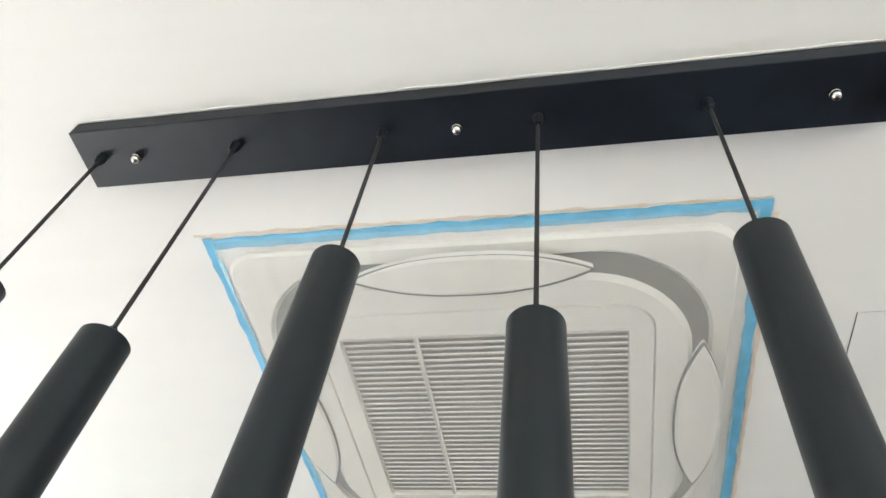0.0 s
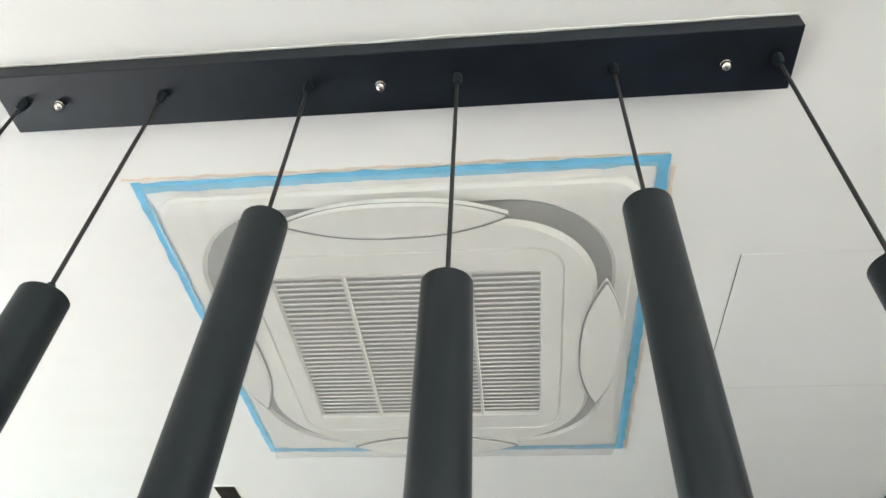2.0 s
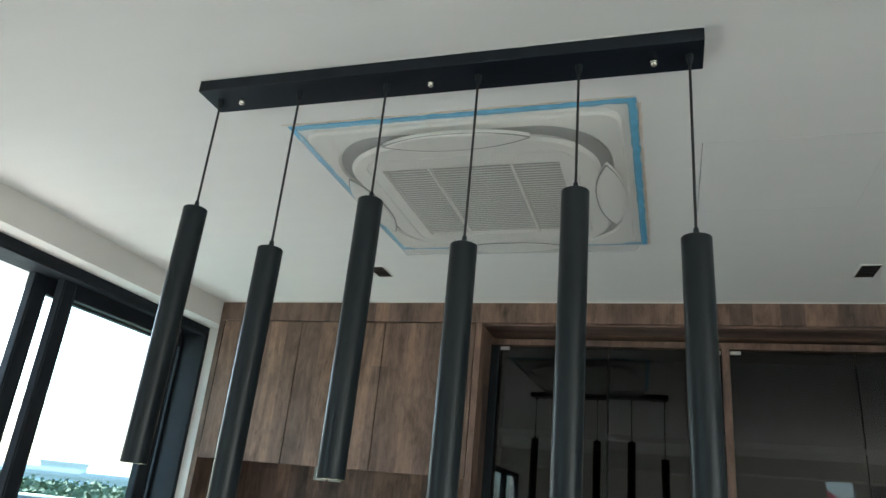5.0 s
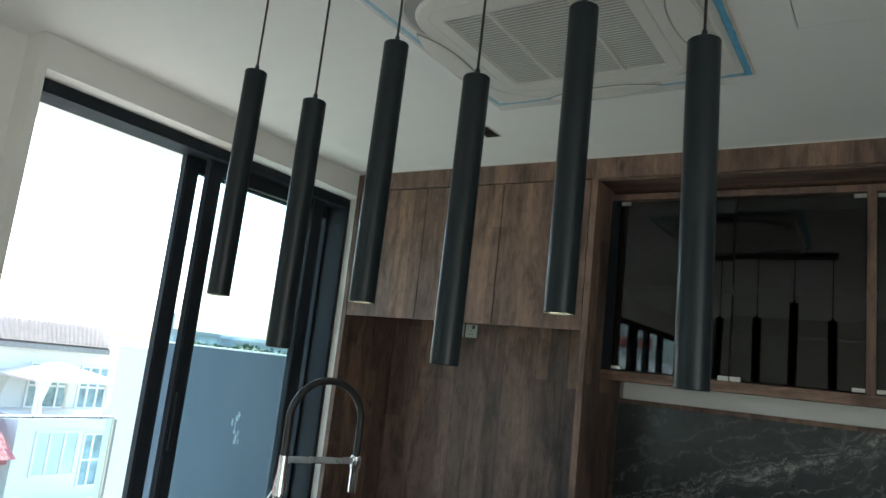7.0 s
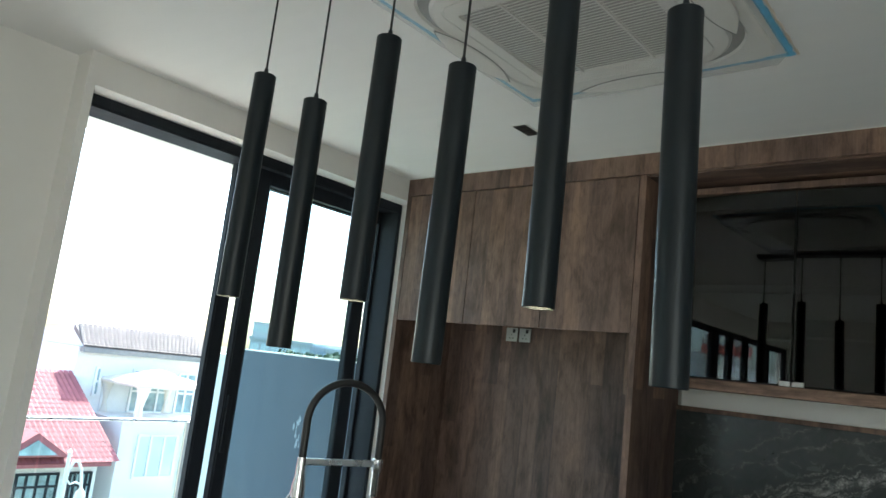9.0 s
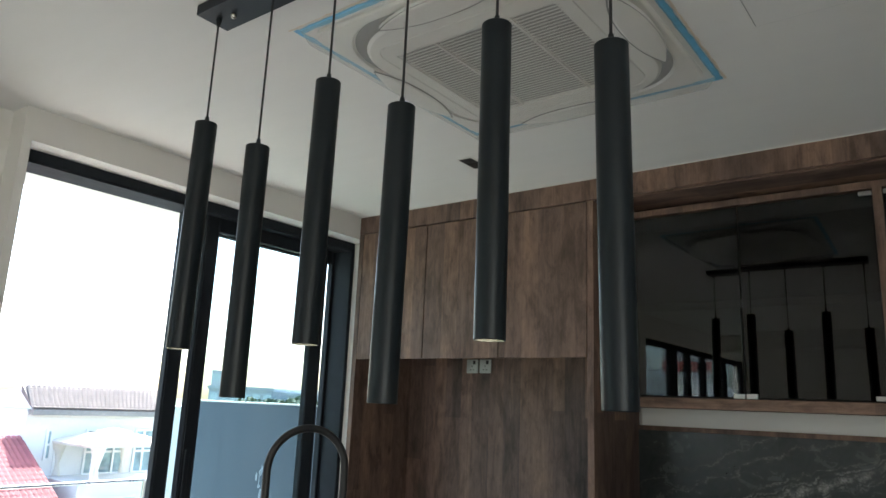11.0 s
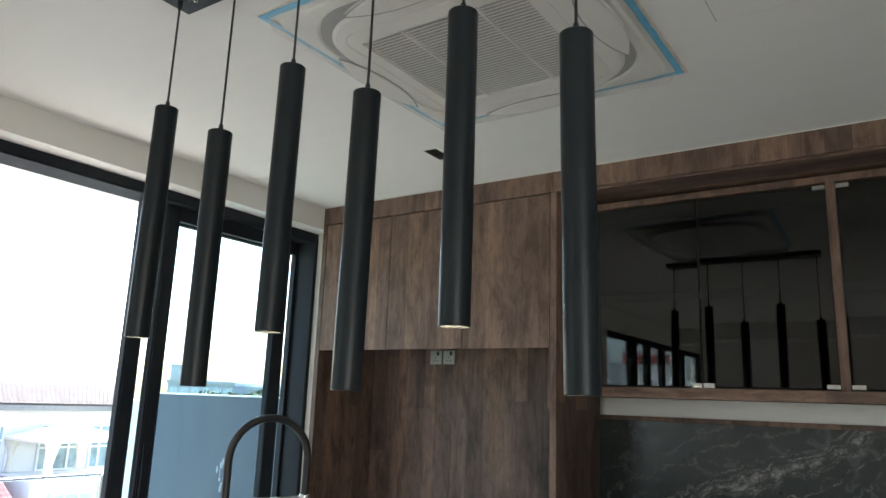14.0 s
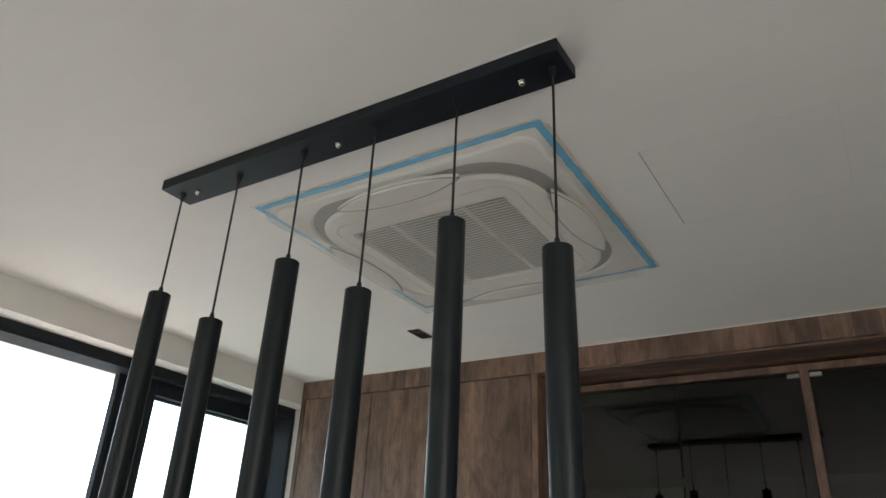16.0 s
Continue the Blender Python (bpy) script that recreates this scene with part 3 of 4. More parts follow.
lamp_part("canopy_bar", boxed(-0.695, 0.687, -0.056, 0.060, BZ, C - 0.0005, 0.0018, 2), DUSTY)
for x in (-0.582, 0.0, 0.572):
    bm = lathe(bmesh.new(), [(0.84 * r, z) for r, z in [(0.0065, BZ + 0.001), (0.0065, BZ - 0.004), (0.010, BZ - 0.005), (0.0105, BZ - 0.009), (0.0085, BZ - 0.010),
                             (0.010, BZ - 0.0115), (0.0095, BZ - 0.016), (0.006, BZ - 0.0195), (0.0, BZ - 0.0205)]], 20, Matrix.Translation((x, 0, 0)))
    lamp_part("dome_screw", bm, SCREW, None, "shiny nickel dome screw", True)
# cable x, cap height, lower rim, and how far the tube hangs off plumb
TUBES = ((-0.652, 2.354, 1.652, -0.007, 0.000), (-0.391, 2.229, 1.523, -0.011, 0.008), (-0.126, 2.356, 1.653, -0.001, -0.005),
         (0.132, 2.227, 1.523, 0.004, -0.014), (0.392, 2.356, 1.653, -0.004, 0.010), (0.654, 2.232, 1.526, 0.008, 0.003))
R = 0.0325
for x, top, bot, dx, dy in TUBES:
    kx, ky = dx / (top - bot), dy / (top - bot)
    lean = Matrix(((1, 0, -kx, kx * top), (0, 1, -ky, ky * top), (0, 0, 1, 0), (0, 0, 0, 1)))
    m = lean @ Matrix.Translation((x, -0.003, 0))
    m0 = Matrix.Translation((x, -0.003, 0))
    t0 = top - 0.022
    body = lathe(bmesh.new(), [(R - 0.004, bot + 0.012), (R - 0.004, bot), (R - 0.0015, bot - 0.0005), (R, bot + 0.001), (R, t0 - 0.0015), (R - 0.0015, t0), (0.0, t0)], 48, m)
    tb = lamp_part("pendant_tube", body, BLACK, None, "", True)
    lamp_part("cap", lathe(bmesh.new(), [(0.011, t0 - 0.001), (0.010, t0 + 0.006), (0.0065, t0 + 0.012), (0.0055, t0 + 0.022), (0.0, t0 + 0.023)], 20, m), BLACK, tb, "", True)
    lamp_part("cable", tube(bmesh.new(), [(x, -0.003, t0 + 0.02), (x, -0.003, BZ - 0.01)], 0.0032, 10), CORD, tb, "", True)
    lamp_part("cable_grip", lathe(bmesh.new(), [(0.0088, BZ + 0.001), (0.0088, BZ - 0.010), (0.0072, BZ - 0.015), (0.006, BZ - 0.026), (0.0, BZ - 0.027)], 20, m0), BLACK, tb, "", True)
    lamp_part("led_disc", lathe(bmesh.new(), [(R - 0.0045, bot + 0.011), (R - 0.0045, bot + 0.009), (0.0, bot + 0.009)], 32, m), LED, tb, "warm glowing LED lens")
    bm = bmesh.new()
    for i in range(-4, 5):
        for j in range(-4, 5):
            px, py = (i + 0.5 * (j % 2)) * 0.0066, j * 0.0058
            if math.hypot(px, py) < R - 0.008:
                tube(bm, [(x + dx + px, -0.003 + dy + py, bot + 0.0035), (x + dx + px, -0.003 + dy + py, bot + 0.0088)], 0.0011, 6)
    lamp_part("louvre", bm, BLACK, tb)

# ---------------------------------------------------------------- ceiling cassette under film
AX, AY = -0.026, 0.757
ac = thing("ceiling_air_conditioner", (AX, AY, C), "ivory ceiling cassette air conditioner masked with film", "air conditioner")


def ring3(half, r, z, steps=10, hy=None):
    return [Vector((x, y, z)) for x, y in rounded_loop(half, r, steps, hy=hy)]


bm = loft(bmesh.new(), [ring3(0.500, 0.06, 0), ring3(0.500, 0.06, -0.010), ring3(0.494, 0.06, -0.016), ring3(0.464, 0.225, -0.018), ring3(0.458, 0.225, -0.010)], True, True)
part("base_panel", bm, PLASTIC, ac)
# shallow plate; the shade of the slot's depth is painted as grey
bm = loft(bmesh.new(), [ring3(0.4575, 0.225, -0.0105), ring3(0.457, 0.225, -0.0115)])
part("air_outlet", bm, OUTLET, ac, "air outlet slot, recess shade put into its grey")
bm = loft(bmesh.new(), [ring3(0.404, 0.20, -0.008), ring3(0.424, 0.21, -0.030), ring3(0.414, 0.205, -0.040), ring3(0.352, 0.07, -0.043), ring3(0.3495, 0.07, -0.0385), ring3(0.347, 0.07, -0.043),
                        ring3(0.301, 0.012, -0.044, hy=0.285), ring3(0.299, 0.012, -0.030, hy=0.283)])
part("inner_panel", bm, PLASTIC, ac)
part("filter", boxed(-0.298, 0.298, -0.282, 0.282, -0.0315, -0.029), surface("filter_mesh", (0.42, 0.415, 0.40), 0.8), ac, "grey air filter")
slat = finish(boxed(-0.298, 0.298, -0.0050, 0.0050, -0.0012, 0.0012), "slat", PLASTIC)
for k in range(33):
    q = new("slat", slat)
    q.parent = ac
    q.matrix_basis = pose(0, -0.275 + k * 0.0172, -0.038, 25)
for x in (-0.135, 0.145):
    part("rib", boxed(x - 0.004, x + 0.004, -0.282, 0.282, -0.0445, -0.031, 0.001), PLASTIC, ac)
for k in range(4):
    bm = bmesh.new()
    top = []
    for i in range(29):
        u = -1 + 2 * i / 28
        top.append((u * 0.235, 0.046 * (1 - abs(u) ** 2.4) + 0.0015))
    pts = top + [(x, -w) for x, w in reversed(top)]
    # thin dark plate behind the flap, added as the shade along its edge
    wide = [(x * 1.01, y if y > 0 else y * 1.06 - 0.002) for x, y in pts]
    gap = loft(bmesh.new(), [[Vector((x, y + 0.443, z)) for x, y in wide] for z in (-0.0415, -0.0440)])
    loft(bm, [[Vector((x, y + 0.443, -0.030)) for x, y in pts], [Vector((x, y + 0.443, -0.041 - 0.004 * (1 - (x / 0.24) ** 2))) for x, y in pts],
              [Vector((x * 0.97, y * 0.86 + 0.443, -0.0445 - 0.004 * (1 - (x / 0.24) ** 2))) for x, y in pts]])
    for q in (bm, gap):
        bmesh.ops.transform(q, matrix=pose(0, 0, 0, 0, 0, 90 * k), verts=q.verts)
    flap = part("louvre_flap", bm, PLASTIC, ac)
    part("flap_shade", gap, SHADOWGAP, flap, "dark plate drawn for the shade beside the flap")

# film over the unit
SX0, SX1, SY0, SY1 = -0.543, 0.507, 0.222, 1.281


def film_depth(u, v):
    """How far the film hangs below the ceiling: taut over the unit, pleated from the front tape."""
    x, y = SX0 + u * (SX1 - SX0), SY0 + v * (SY1 - SY0)
    edge = min(u, 1 - u, v, 1 - v)
    k = min(1.0, edge / 0.036)
    k = k * k * (3 - 2 * k)
    soft = 0.5 + 0.5 * noise.noise((x * 4, y * 4, 9.0))
    fan = (x + 0.02) * (1 - 0.35 * v) + 0.05 * noise.noise((x * 2.5, y * 2.5, 1.0))
    fold = sum(g * max(0.0, 1 - 2.6 * abs(noise.noise((fan * f, y * 1.1, f)))) ** 2 for f, g in ((13.0, 0.6), (29.0, 0.4)))
    front = max(0.0, 1 - v / 0.62) ** 1.3 * (0.45 + 0.55 * max(0.0, min(1.0, 0.5 + noise.noise((x * 3.2, 5.0, 2.0)))))
    back = 0.35 * max(0.0, 1 - abs(u - 0.75) / 0.4)
    cross = 0.5 + 0.5 * noise.noise((x * 18 + y * 12, y * 5 - x * 5, 2.0))
    return max(0.0015, k * (0.0495 + 0.006 * soft + 0.006 * front * fold + 0.004 * front + 0.006 * back * cross))


N = 180
verts = [(SX0 + (SX1 - SX0) * i / N, SY0 + (SY1 - SY0) * j / N, C - film_depth(i / N, j / N)) for j in range(N + 1) for i in range(N + 1)]
faces = [(j * (N + 1) + i, j * (N + 1) + i + 1, (j + 1) * (N + 1) + i + 1, (j + 1) * (N + 1) + i) for j in range(N) for i in range(N)]
me = bpy.data.meshes.new("masking_film")
me.from_pydata(verts, [], faces)
me.materials.append(FILM)
for p in me.polygons:
    p.use_smooth = True
tagged(new("masking_film", me), "creased milky plastic film taped over the unit", "plastic film")


def tape(name, a, b, width, mat, label, thick=0.0012, lift=0.0, seed=1, rag=0.004):
    """A strip of tape on the ceiling with slightly ragged edges."""
    a, b = Vector(a), Vector(b)
    d = (b - a).normalized()
    side = Vector((-d.y, d.x))
    n = 60
    bm = bmesh.new()
    rows = []
    for i in range(n + 1):
        p = a + (b - a) * i / n
        o1 = rag * noise.noise((i * 0.35, seed, 0.0)) + 0.3 * rag * random.uniform(-1, 1)
        o2 = rag * noise.noise((i * 0.35, seed, 7.0)) + 0.3 * rag * random.uniform(-1, 1)
        z = C - lift - thick - 0.0012 * abs(noise.noise((i * 0.6, seed, 3.0)))
        e1, e2 = p + side * (width / 2 + o1), p - side * (width / 2 + o2)
        rows.append([bm.verts.new(q) for q in ((e1.x, e1.y, C - lift), (e1.x, e1.y, z), (e2.x, e2.y, z), (e2.x, e2.y, C - lift))])
    for r, s in zip(rows, rows[1:]):
        for k in range(3):
            bm.faces.new((r[k], r[k + 1], s[k + 1], s[k]))
    bm.faces.new(rows[0])
    bm.faces.new(rows[-1])
    return tagged(part(name, bm, mat), label, "tape", "tape round the unit")


TL = "crinkled blue masking tape along the film's edge"
tape("masking_tape", (SX0 - 0.014, SY0 + 0.010), (SX1 + 0.014, SY0 + 0.001), 0.025, TAPE, TL, lift=0.0022, seed=1)
tape("masking_tape", (SX0 - 0.004, SY0 - 0.005), (SX0 + 0.0, SY1 + 0.01), 0.021, TAPE, TL, lift=0.0022, seed=2)
tape("masking_tape", (SX1 + 0.002, SY0 + 0.0), (SX1 + 0.0, SY1 + 0.015), 0.024, TAPE, TL, lift=0.0022, seed=3)
tape("masking_tape", (SX0 - 0.008, SY1 + 0.002), (SX1 + 0.012, SY1 + 0.004), 0.024, TAPE, TL, lift=0.0018, seed=4)
tape("paper_tape", (SX0 - 0.03, SY0 - 0.012), (SX1 + 0.01, SY0 - 0.014), 0.005, PAPERTAPE, "thin cream paper tape under the blue tape", lift=0.0003, seed=5)
tape("paper_tape", (SX1 + 0.022, SY0 + 0.02), (SX1 + 0.020, SY1 + 0.02), 0.007, PAPERTAPE, "thin cream paper tape under the blue tape", lift=0.0003, seed=6)

tape("filler_line", (-0.697, -0.0585), (0.689, -0.0585), 0.0025, WHITE, "uneven white filler line along the lamp bar", thick=0.0015, seed=9, rag=0.0025)

# ---------------------------------------------------------------- other ceiling things
hatch = thing("access_hatch", (0.69, 0.49, C), "white flush ceiling access hatch with a thin gap", "access hatch")
under(hatch, "panel", boxed(0.704, 1.212, 0.494, 0.993, C - 0.0012, C - 0.0004), WHITE)
bm = boxed(0.7022, 0.7032, 0.493, 0.990, C - 0.0016, C - 0.0003)
under(hatch, "gap", bm, HOLE)
for x0, x1, y0, y1 in ((0.71, 1.21, 0.4925, 0.4933), (0.71, 1.21, 0.9936, 0.9944), (1.2123, 1.2131, 0.50, 0.99)):
    under(hatch, "hairline_gap", boxed(x0, x1, y0, y1, C - 0.0014, C - 0.0003), HAIRLINE)


def downlight(x, y):
    d = thing("recessed_downlight", (x, y, C), "black twin recessed ceiling downlight with white rim", "downlight", "twin downlights")
    w, h = 0.036, 0.073
    bm = loft(bmesh.new(), [[Vector((x + a, y + b, C - z)) for a, b in rounded_loop(w + o, 0.004, 3, hy=h + o)] for o, z in ((0.006, 0.0), (0.006, 0.003), (0.0, 0.004), (-0.001, 0.0005))])
    under(d, "rim", bm, PLASTIC)
    for s in (-1, 1):
        cy = y + s * 0.036
        under(d, "lamp_cell", boxed(x - 0.035, x + 0.035, cy - 0.033, cy + 0.033, C - 0.0052, C - 0.0008), HOLE)
        under(d, "lens", lathe(bmesh.new(), [(0.018, C - 0.0053), (0.016, C - 0.0065), (0.0, C - 0.007)], 20, Matrix.Translation((x, cy, 0))), HOLE)
    return d


downlight(-0.775, 1.590)
downlight(1.392, 1.655)

# ---------------------------------------------------------------- island and tap
island = thing("kitchen_island", (0.2, 0.3, 0.0), "kitchen island with a polished dark stone top", "kitchen island")
under(island, "worktop", boxed(-0.955, 1.5, -0.30, 0.735, 0.86, 0.90, 0.003, 2), STONE)
under(island, "body", boxed(-0.925, 1.47, -0.05, 0.705, 0.0, 0.859), WOOD)

TX, TY = -0.672, 0.370
tap = thing("kitchen_tap", (TX, TY, 0.9), "chrome kitchen tap with a black arched hose", "tap")
tm = Matrix.Translation((TX, TY, 0))
under(tap, "base", lathe(bmesh.new(), [(0.026, 0.9003), (0.026, 0.906), (0.019, 0.909), (0.0185, 1.062), (0.0195, 1.064)], 28, tm), CHROME, "", True)
under(tap, "body", lathe(bmesh.new(), [(0.0185, 1.064), (0.0225, 1.068), (0.0215, 1.10), (0.016, 1.13), (0.0145, 1.19), (0.0, 1.192)], 28, tm), CHROME, "", True)
dirv = Vector((0.077, 0.222, 0)).normalized()
span = 0.270
arc = []
for i in range(41):
    a = math.pi * i / 40
    arc.append(Vector((TX, TY, 1.305)) + dirv * (span / 2 - span / 2 * math.cos(a)) + Vector((0, 0, 0.130 * math.sin(a))))
pts = [Vector((TX, TY, 1.18)), Vector((TX, TY, 1.22)), Vector((TX, TY, 1.26))] + arc + [arc[-1] - Vector((0, 0, 0.05)), arc[-1] - Vector((0, 0, 0.115))]
under(tap, "hose", tube(bmesh.new(), pts, 0.0125, 18), RUBBER, "black rubber hose", True)
e = arc[-1]
bm = boxed(0.0, span, -0.007, 0.007, 1.166, 1.187, 0.003, 3)
bmesh.ops.transform(bm, matrix=Matrix.Translation((TX, TY, 0)) @ Matrix.Rotation(math.atan2(dirv.y, dirv.x), 4, 'Z'), verts=bm.verts)
under(tap, "holder_bar", bm, SATIN)
em = Matrix.Translation((e.x, e.y, 0))
under(tap, "spray_head", lathe(bmesh.new(), [(0.0, 1.072), (0.0125, 1.072), (0.0145, 1.078), (0.015, 1.15), (0.0185, 1.158), (0.0185, 1.19), (0.014, 1.194), (0.0, 1.195)], 28, em), CHROME, "", True)
kd = Vector((-0.75, -0.66, 0))
bm = lathe(bmesh.new(), [(0.0155, 0.0), (0.0165, 0.006), (0.0165, 0.048), (0.014, 0.052), (0.0, 0.052)], 24,
           Matrix.Translation((TX, TY, 1.038)) @ kd.to_track_quat('Z', 'Y').to_matrix().to_4x4())
knob = under(tap, "knob", bm, CHROME, "", True)
k0 = Vector((TX, TY, 1.048)) + kd * 0.036
bm = tube(bmesh.new(), [k0, k0 + Vector((0.012, 0.01, 0.03)), k0 + Vector((0.024, 0.022, 0.09))], [0.0042, 0.0036, 0.003], 12)
bmesh.ops.transform(bm, matrix=Matrix.Translation(-Vector(tap.location)), verts=bm.verts)
part("lever", bm, CHROME, knob, "", True)

# ---------------------------------------------------------------- boxes in the kitchen
def carton(name, c, size, turn, mat, label):
    """A closed lidded box."""
    w, d, h = size
    o = thing(name, c, label, "box")
    o.rotation_euler = (0, 0, radians(turn))
    part("body", boxed(-w / 2, w / 2, -d / 2, d / 2, 0, h * 0.72, 0.003, 1), mat, o)
    part("lid", boxed(-w / 2 - 0.003, w / 2 + 0.003, -d / 2 - 0.003, d / 2 + 0.003, h * 0.60, h, 0.004, 2), mat, o)
    return o


sack = thing("paper_sack", (-1.32, 1.66, 0.0), "rumpled beige paper sack standing on the floor", "sack")
bm = bmesh.new()
loops = []
for k in range(25):
    z = 0.80 * k / 24
    t = max(0.0, (z - 0.60) / 0.20)
    hw, hd = 0.235 - 0.085 * t, 0.15 - 0.125 * t ** 0.8
    ring = []
    for x, y in rounded_loop(hw, min(0.04, hd * 0.8), 6, hy=hd):
        f = 0.018 * noise.noise((x * 9, y * 9, z * 7)) + 0.008 * noise.noise((x * 30, y * 30, z * 22))
        ring.append(Vector((x * (1 + f * 6) + 0.05 * t, y * (1 + f * 5), z + (0.02 * noise.noise((x * 8, y * 8, 5.0)) if k > 18 else 0.0))))
    loops.append(ring)
loft(bm, loops)
part("body", bm, SACK, sack)
carton("blue_box", (-0.20, 2.40, 0.822), (0.24, 0.2, 0.040), 4, BLUECARD, "dark blue flat box on the counter")
carton("grey_box", (-0.20, 2.41, 0.863), (0.2, 0.18, 0.038), -6, surface("grey_card", (0.16, 0.17, 0.17), 0.6), "grey lidded box on a blue box")
carton("white_box", (0.10, 2.34, 0.822), (0.33, 0.22, 0.072), -14, WHITECARD, "white cardboard box on the counter")

# ---------------------------------------------------------------- balcony
structure("balcony_floor", boxed(-4.42, FX0 - 0.001, -1.5, 2.5, -0.2, -0.03), FLOORTILE, "pale tiled balcony floor")
structure("balcony_soffit", boxed(-3.06, WX - 0.262, -1.5, 3.2, 2.65, 2.85, 0.004), RENDERWHITE, "white painted soffit over the balcony")
structure("party_wall", boxed(-4.02, -2.345, 2.30, 2.46, -0.03, 1.488), RENDERBLUE, "blue-grey rendered balcony side wall")
structure("wall_coping", boxed(-4.03, -2.345, 2.294, 2.47, 1.488, 1.500, 0.002), RENDERWHITE, "white coping on the balcony side wall")
bm = bmesh.new()
rs = random.Random(8)
for _ in range(16):
    cx, cz, w, h = rs.gauss(-3.03, 0.022), rs.gauss(0.92, 0.05), rs.uniform(0.004, 0.016), rs.uniform(0.008, 0.035)
    rim = [(cx + w * rs.uniform(0.5, 1) * math.cos(a), cz + h * rs.uniform(0.5, 1) * math.sin(a)) for a in (2 * math.pi * k / 7 for k in range(7))]
    dy = rs.uniform(0, 0.001)
    loft(bm, [[Vector((x, y, z)) for x, z in rim] for y in (2.2995, 2.2975 - dy)])
tagged(part("paint_splash", bm, FARWALL), "dried white splash on the balcony wall", "paint splash")
rail = thing("glass_balustrade", (-4.3, 0.3, -0.03), "clear glass balcony balustrade with a slim metal rail", "balustrade")
for a, b in ((-1.5, -0.18), (-0.16, 1.055), (1.075, 2.17)):
    p = under(rail, "pane", boxed(-4.306, -4.294, a, b, -0.03, 0.847), RAILGLASS)
    p.visible_shadow = False
under(rail, "top_rail", boxed(-4.32, -4.28, -1.5, 2.18, 0.848, 0.868, 0.003), SATIN)
under(rail, "post", boxed(-4.315, -4.285, 2.172, 2.20, -0.03, 0.848, 0.003), NICKEL)

# ---------------------------------------------------------------- the town outside
GZ = -9.5
bm = bmesh.new()
bmesh.ops.create_circle(bm, cap_ends=True, segments=48, radius=3500)
for v in bm.verts:
    v.co.z = GZ
structure("ground", bm, GROUNDM, "hazy town ground between the houses")


def roof_tiles(bm, a, b, c, d, rows, cols, t=0.05):
    """Overlapping courses of tiles on the slope a-b (eave), d-c (ridge)."""
    a, b, c, d = (Vector(p) for p in (a, b, c, d))
    nrm = (b - a).cross(d - a).normalized()
    if nrm.z < 0:
        nrm = -nrm
    for r in range(rows):
        f0, f1 = r / rows, (r + 1.25) / rows
        for k in range(cols):
            g0, g1 = (k + 0.03) / cols, (k + 0.97) / cols
            q = []
            for f, lift in ((f0, t), (min(f1, 1.0), 0.01)):
                p0, p1 = a + (d - a) * f, b + (c - b) * f
                for g, hump in ((g0, 0), ((g0 + g1) / 2, t * 0.9), (g1, 0)):
                    q.append(bm.verts.new(p0 + (p1 - p0) * g + nrm * (lift + hump)))
            bm.faces.new((q[0], q[1], q[4], q[3]))
            bm.faces.new((q[1], q[2], q[5], q[4]))


def house_window(parent, x, y0, y1, z0, z1, cols=2, rows=1, fw=0.07, glassmat=None, framemat=None):
    """A window in a facade that faces +x."""
    f = bmesh.new()
    rect = lambda o: [(y0 + o, z0 + o), (y1 - o, z0 + o), (y1 - o, z1 - o), (y0 + o, z1 - o)]
    loft(f, [[Vector((xx, a, b)) for a, b in rect(o)] for xx, o in ((x, 0), (x + 0.08, 0), (x + 0.08, fw), (x, fw))], False, False)
    w = under(parent, "window", f, framemat or RENDERWHITE)
    bars = [(y0 + (y1 - y0) * k / cols - fw / 2, y0 + (y1 - y0) * k / cols + fw / 2, z0 + fw, z1 - fw, 0.076) for k in range(1, cols)]
    bars += [(y0 + fw, y1 - fw, z0 + (z1 - z0) * k / rows - fw / 2, z0 + (z1 - z0) * k / rows + fw / 2, 0.070) for k in range(1, rows)]
    for a, b, c, d, t in bars:
        q = boxed(x + 0.002, x + t, a, b, c, d)
        bmesh.ops.transform(q, matrix=Matrix.Translation(-Vector(parent.location)), verts=q.verts)
        part("mullion", q, framemat or RENDERWHITE, w)
    g = boxed(x + 0.01, x + 0.03, y0 + 0.01, y1 - 0.01, z0 + 0.01, z1 - 0.01)
    bmesh.ops.transform(g, matrix=Matrix.Translation(-Vector(parent.location)), verts=g.verts)
    part("pane", g, glassmat or DARKGLASS, w)


h = thing("white_house", (-24, 13, GZ), "white three-storey house with a pale tiled roof", "house")
under(h, "wall", boxed(-32, -22.4, 9.1, 13.9, GZ, 0.93), RENDERWHITE)
under(h, "terrace_block", boxed(-22.4, -20.0, 9.75, 13.2, GZ, -1.08), RENDERWHITE)
# dark strip added to paint the shade under the eave
under(h, "eave_shade", boxed(-22.3, -22.0, 9.1, 13.4, 0.78, 0.94), SHADOWGAP)
bm = bmesh.new()
roof_tiles(bm, (-22.0, 9.03, 0.97), (-22.0, 13.4, 0.97), (-23.1, 14.05, 1.68), (-23.1, 9.23, 1.68), 9, 30, 0.04)
loft(bm, [[Vector((x, y, z)) for x, z in ((-22.02, 0.95), (-23.1, 1.655), (-23.1, 1.45), (-22.02, 0.88))] for y in (9.12, 13.4)])
under(h, "roof", bm, GREYROOF)
under(h, "gable_wall", loft(bmesh.new(), [[Vector((x, y, z)) for x, z in ((-22.3, 0.94), (-23.15, 1.60), (-31.8, 0.94))] for y in (9.25, 13.5)]), RENDERWHITE)
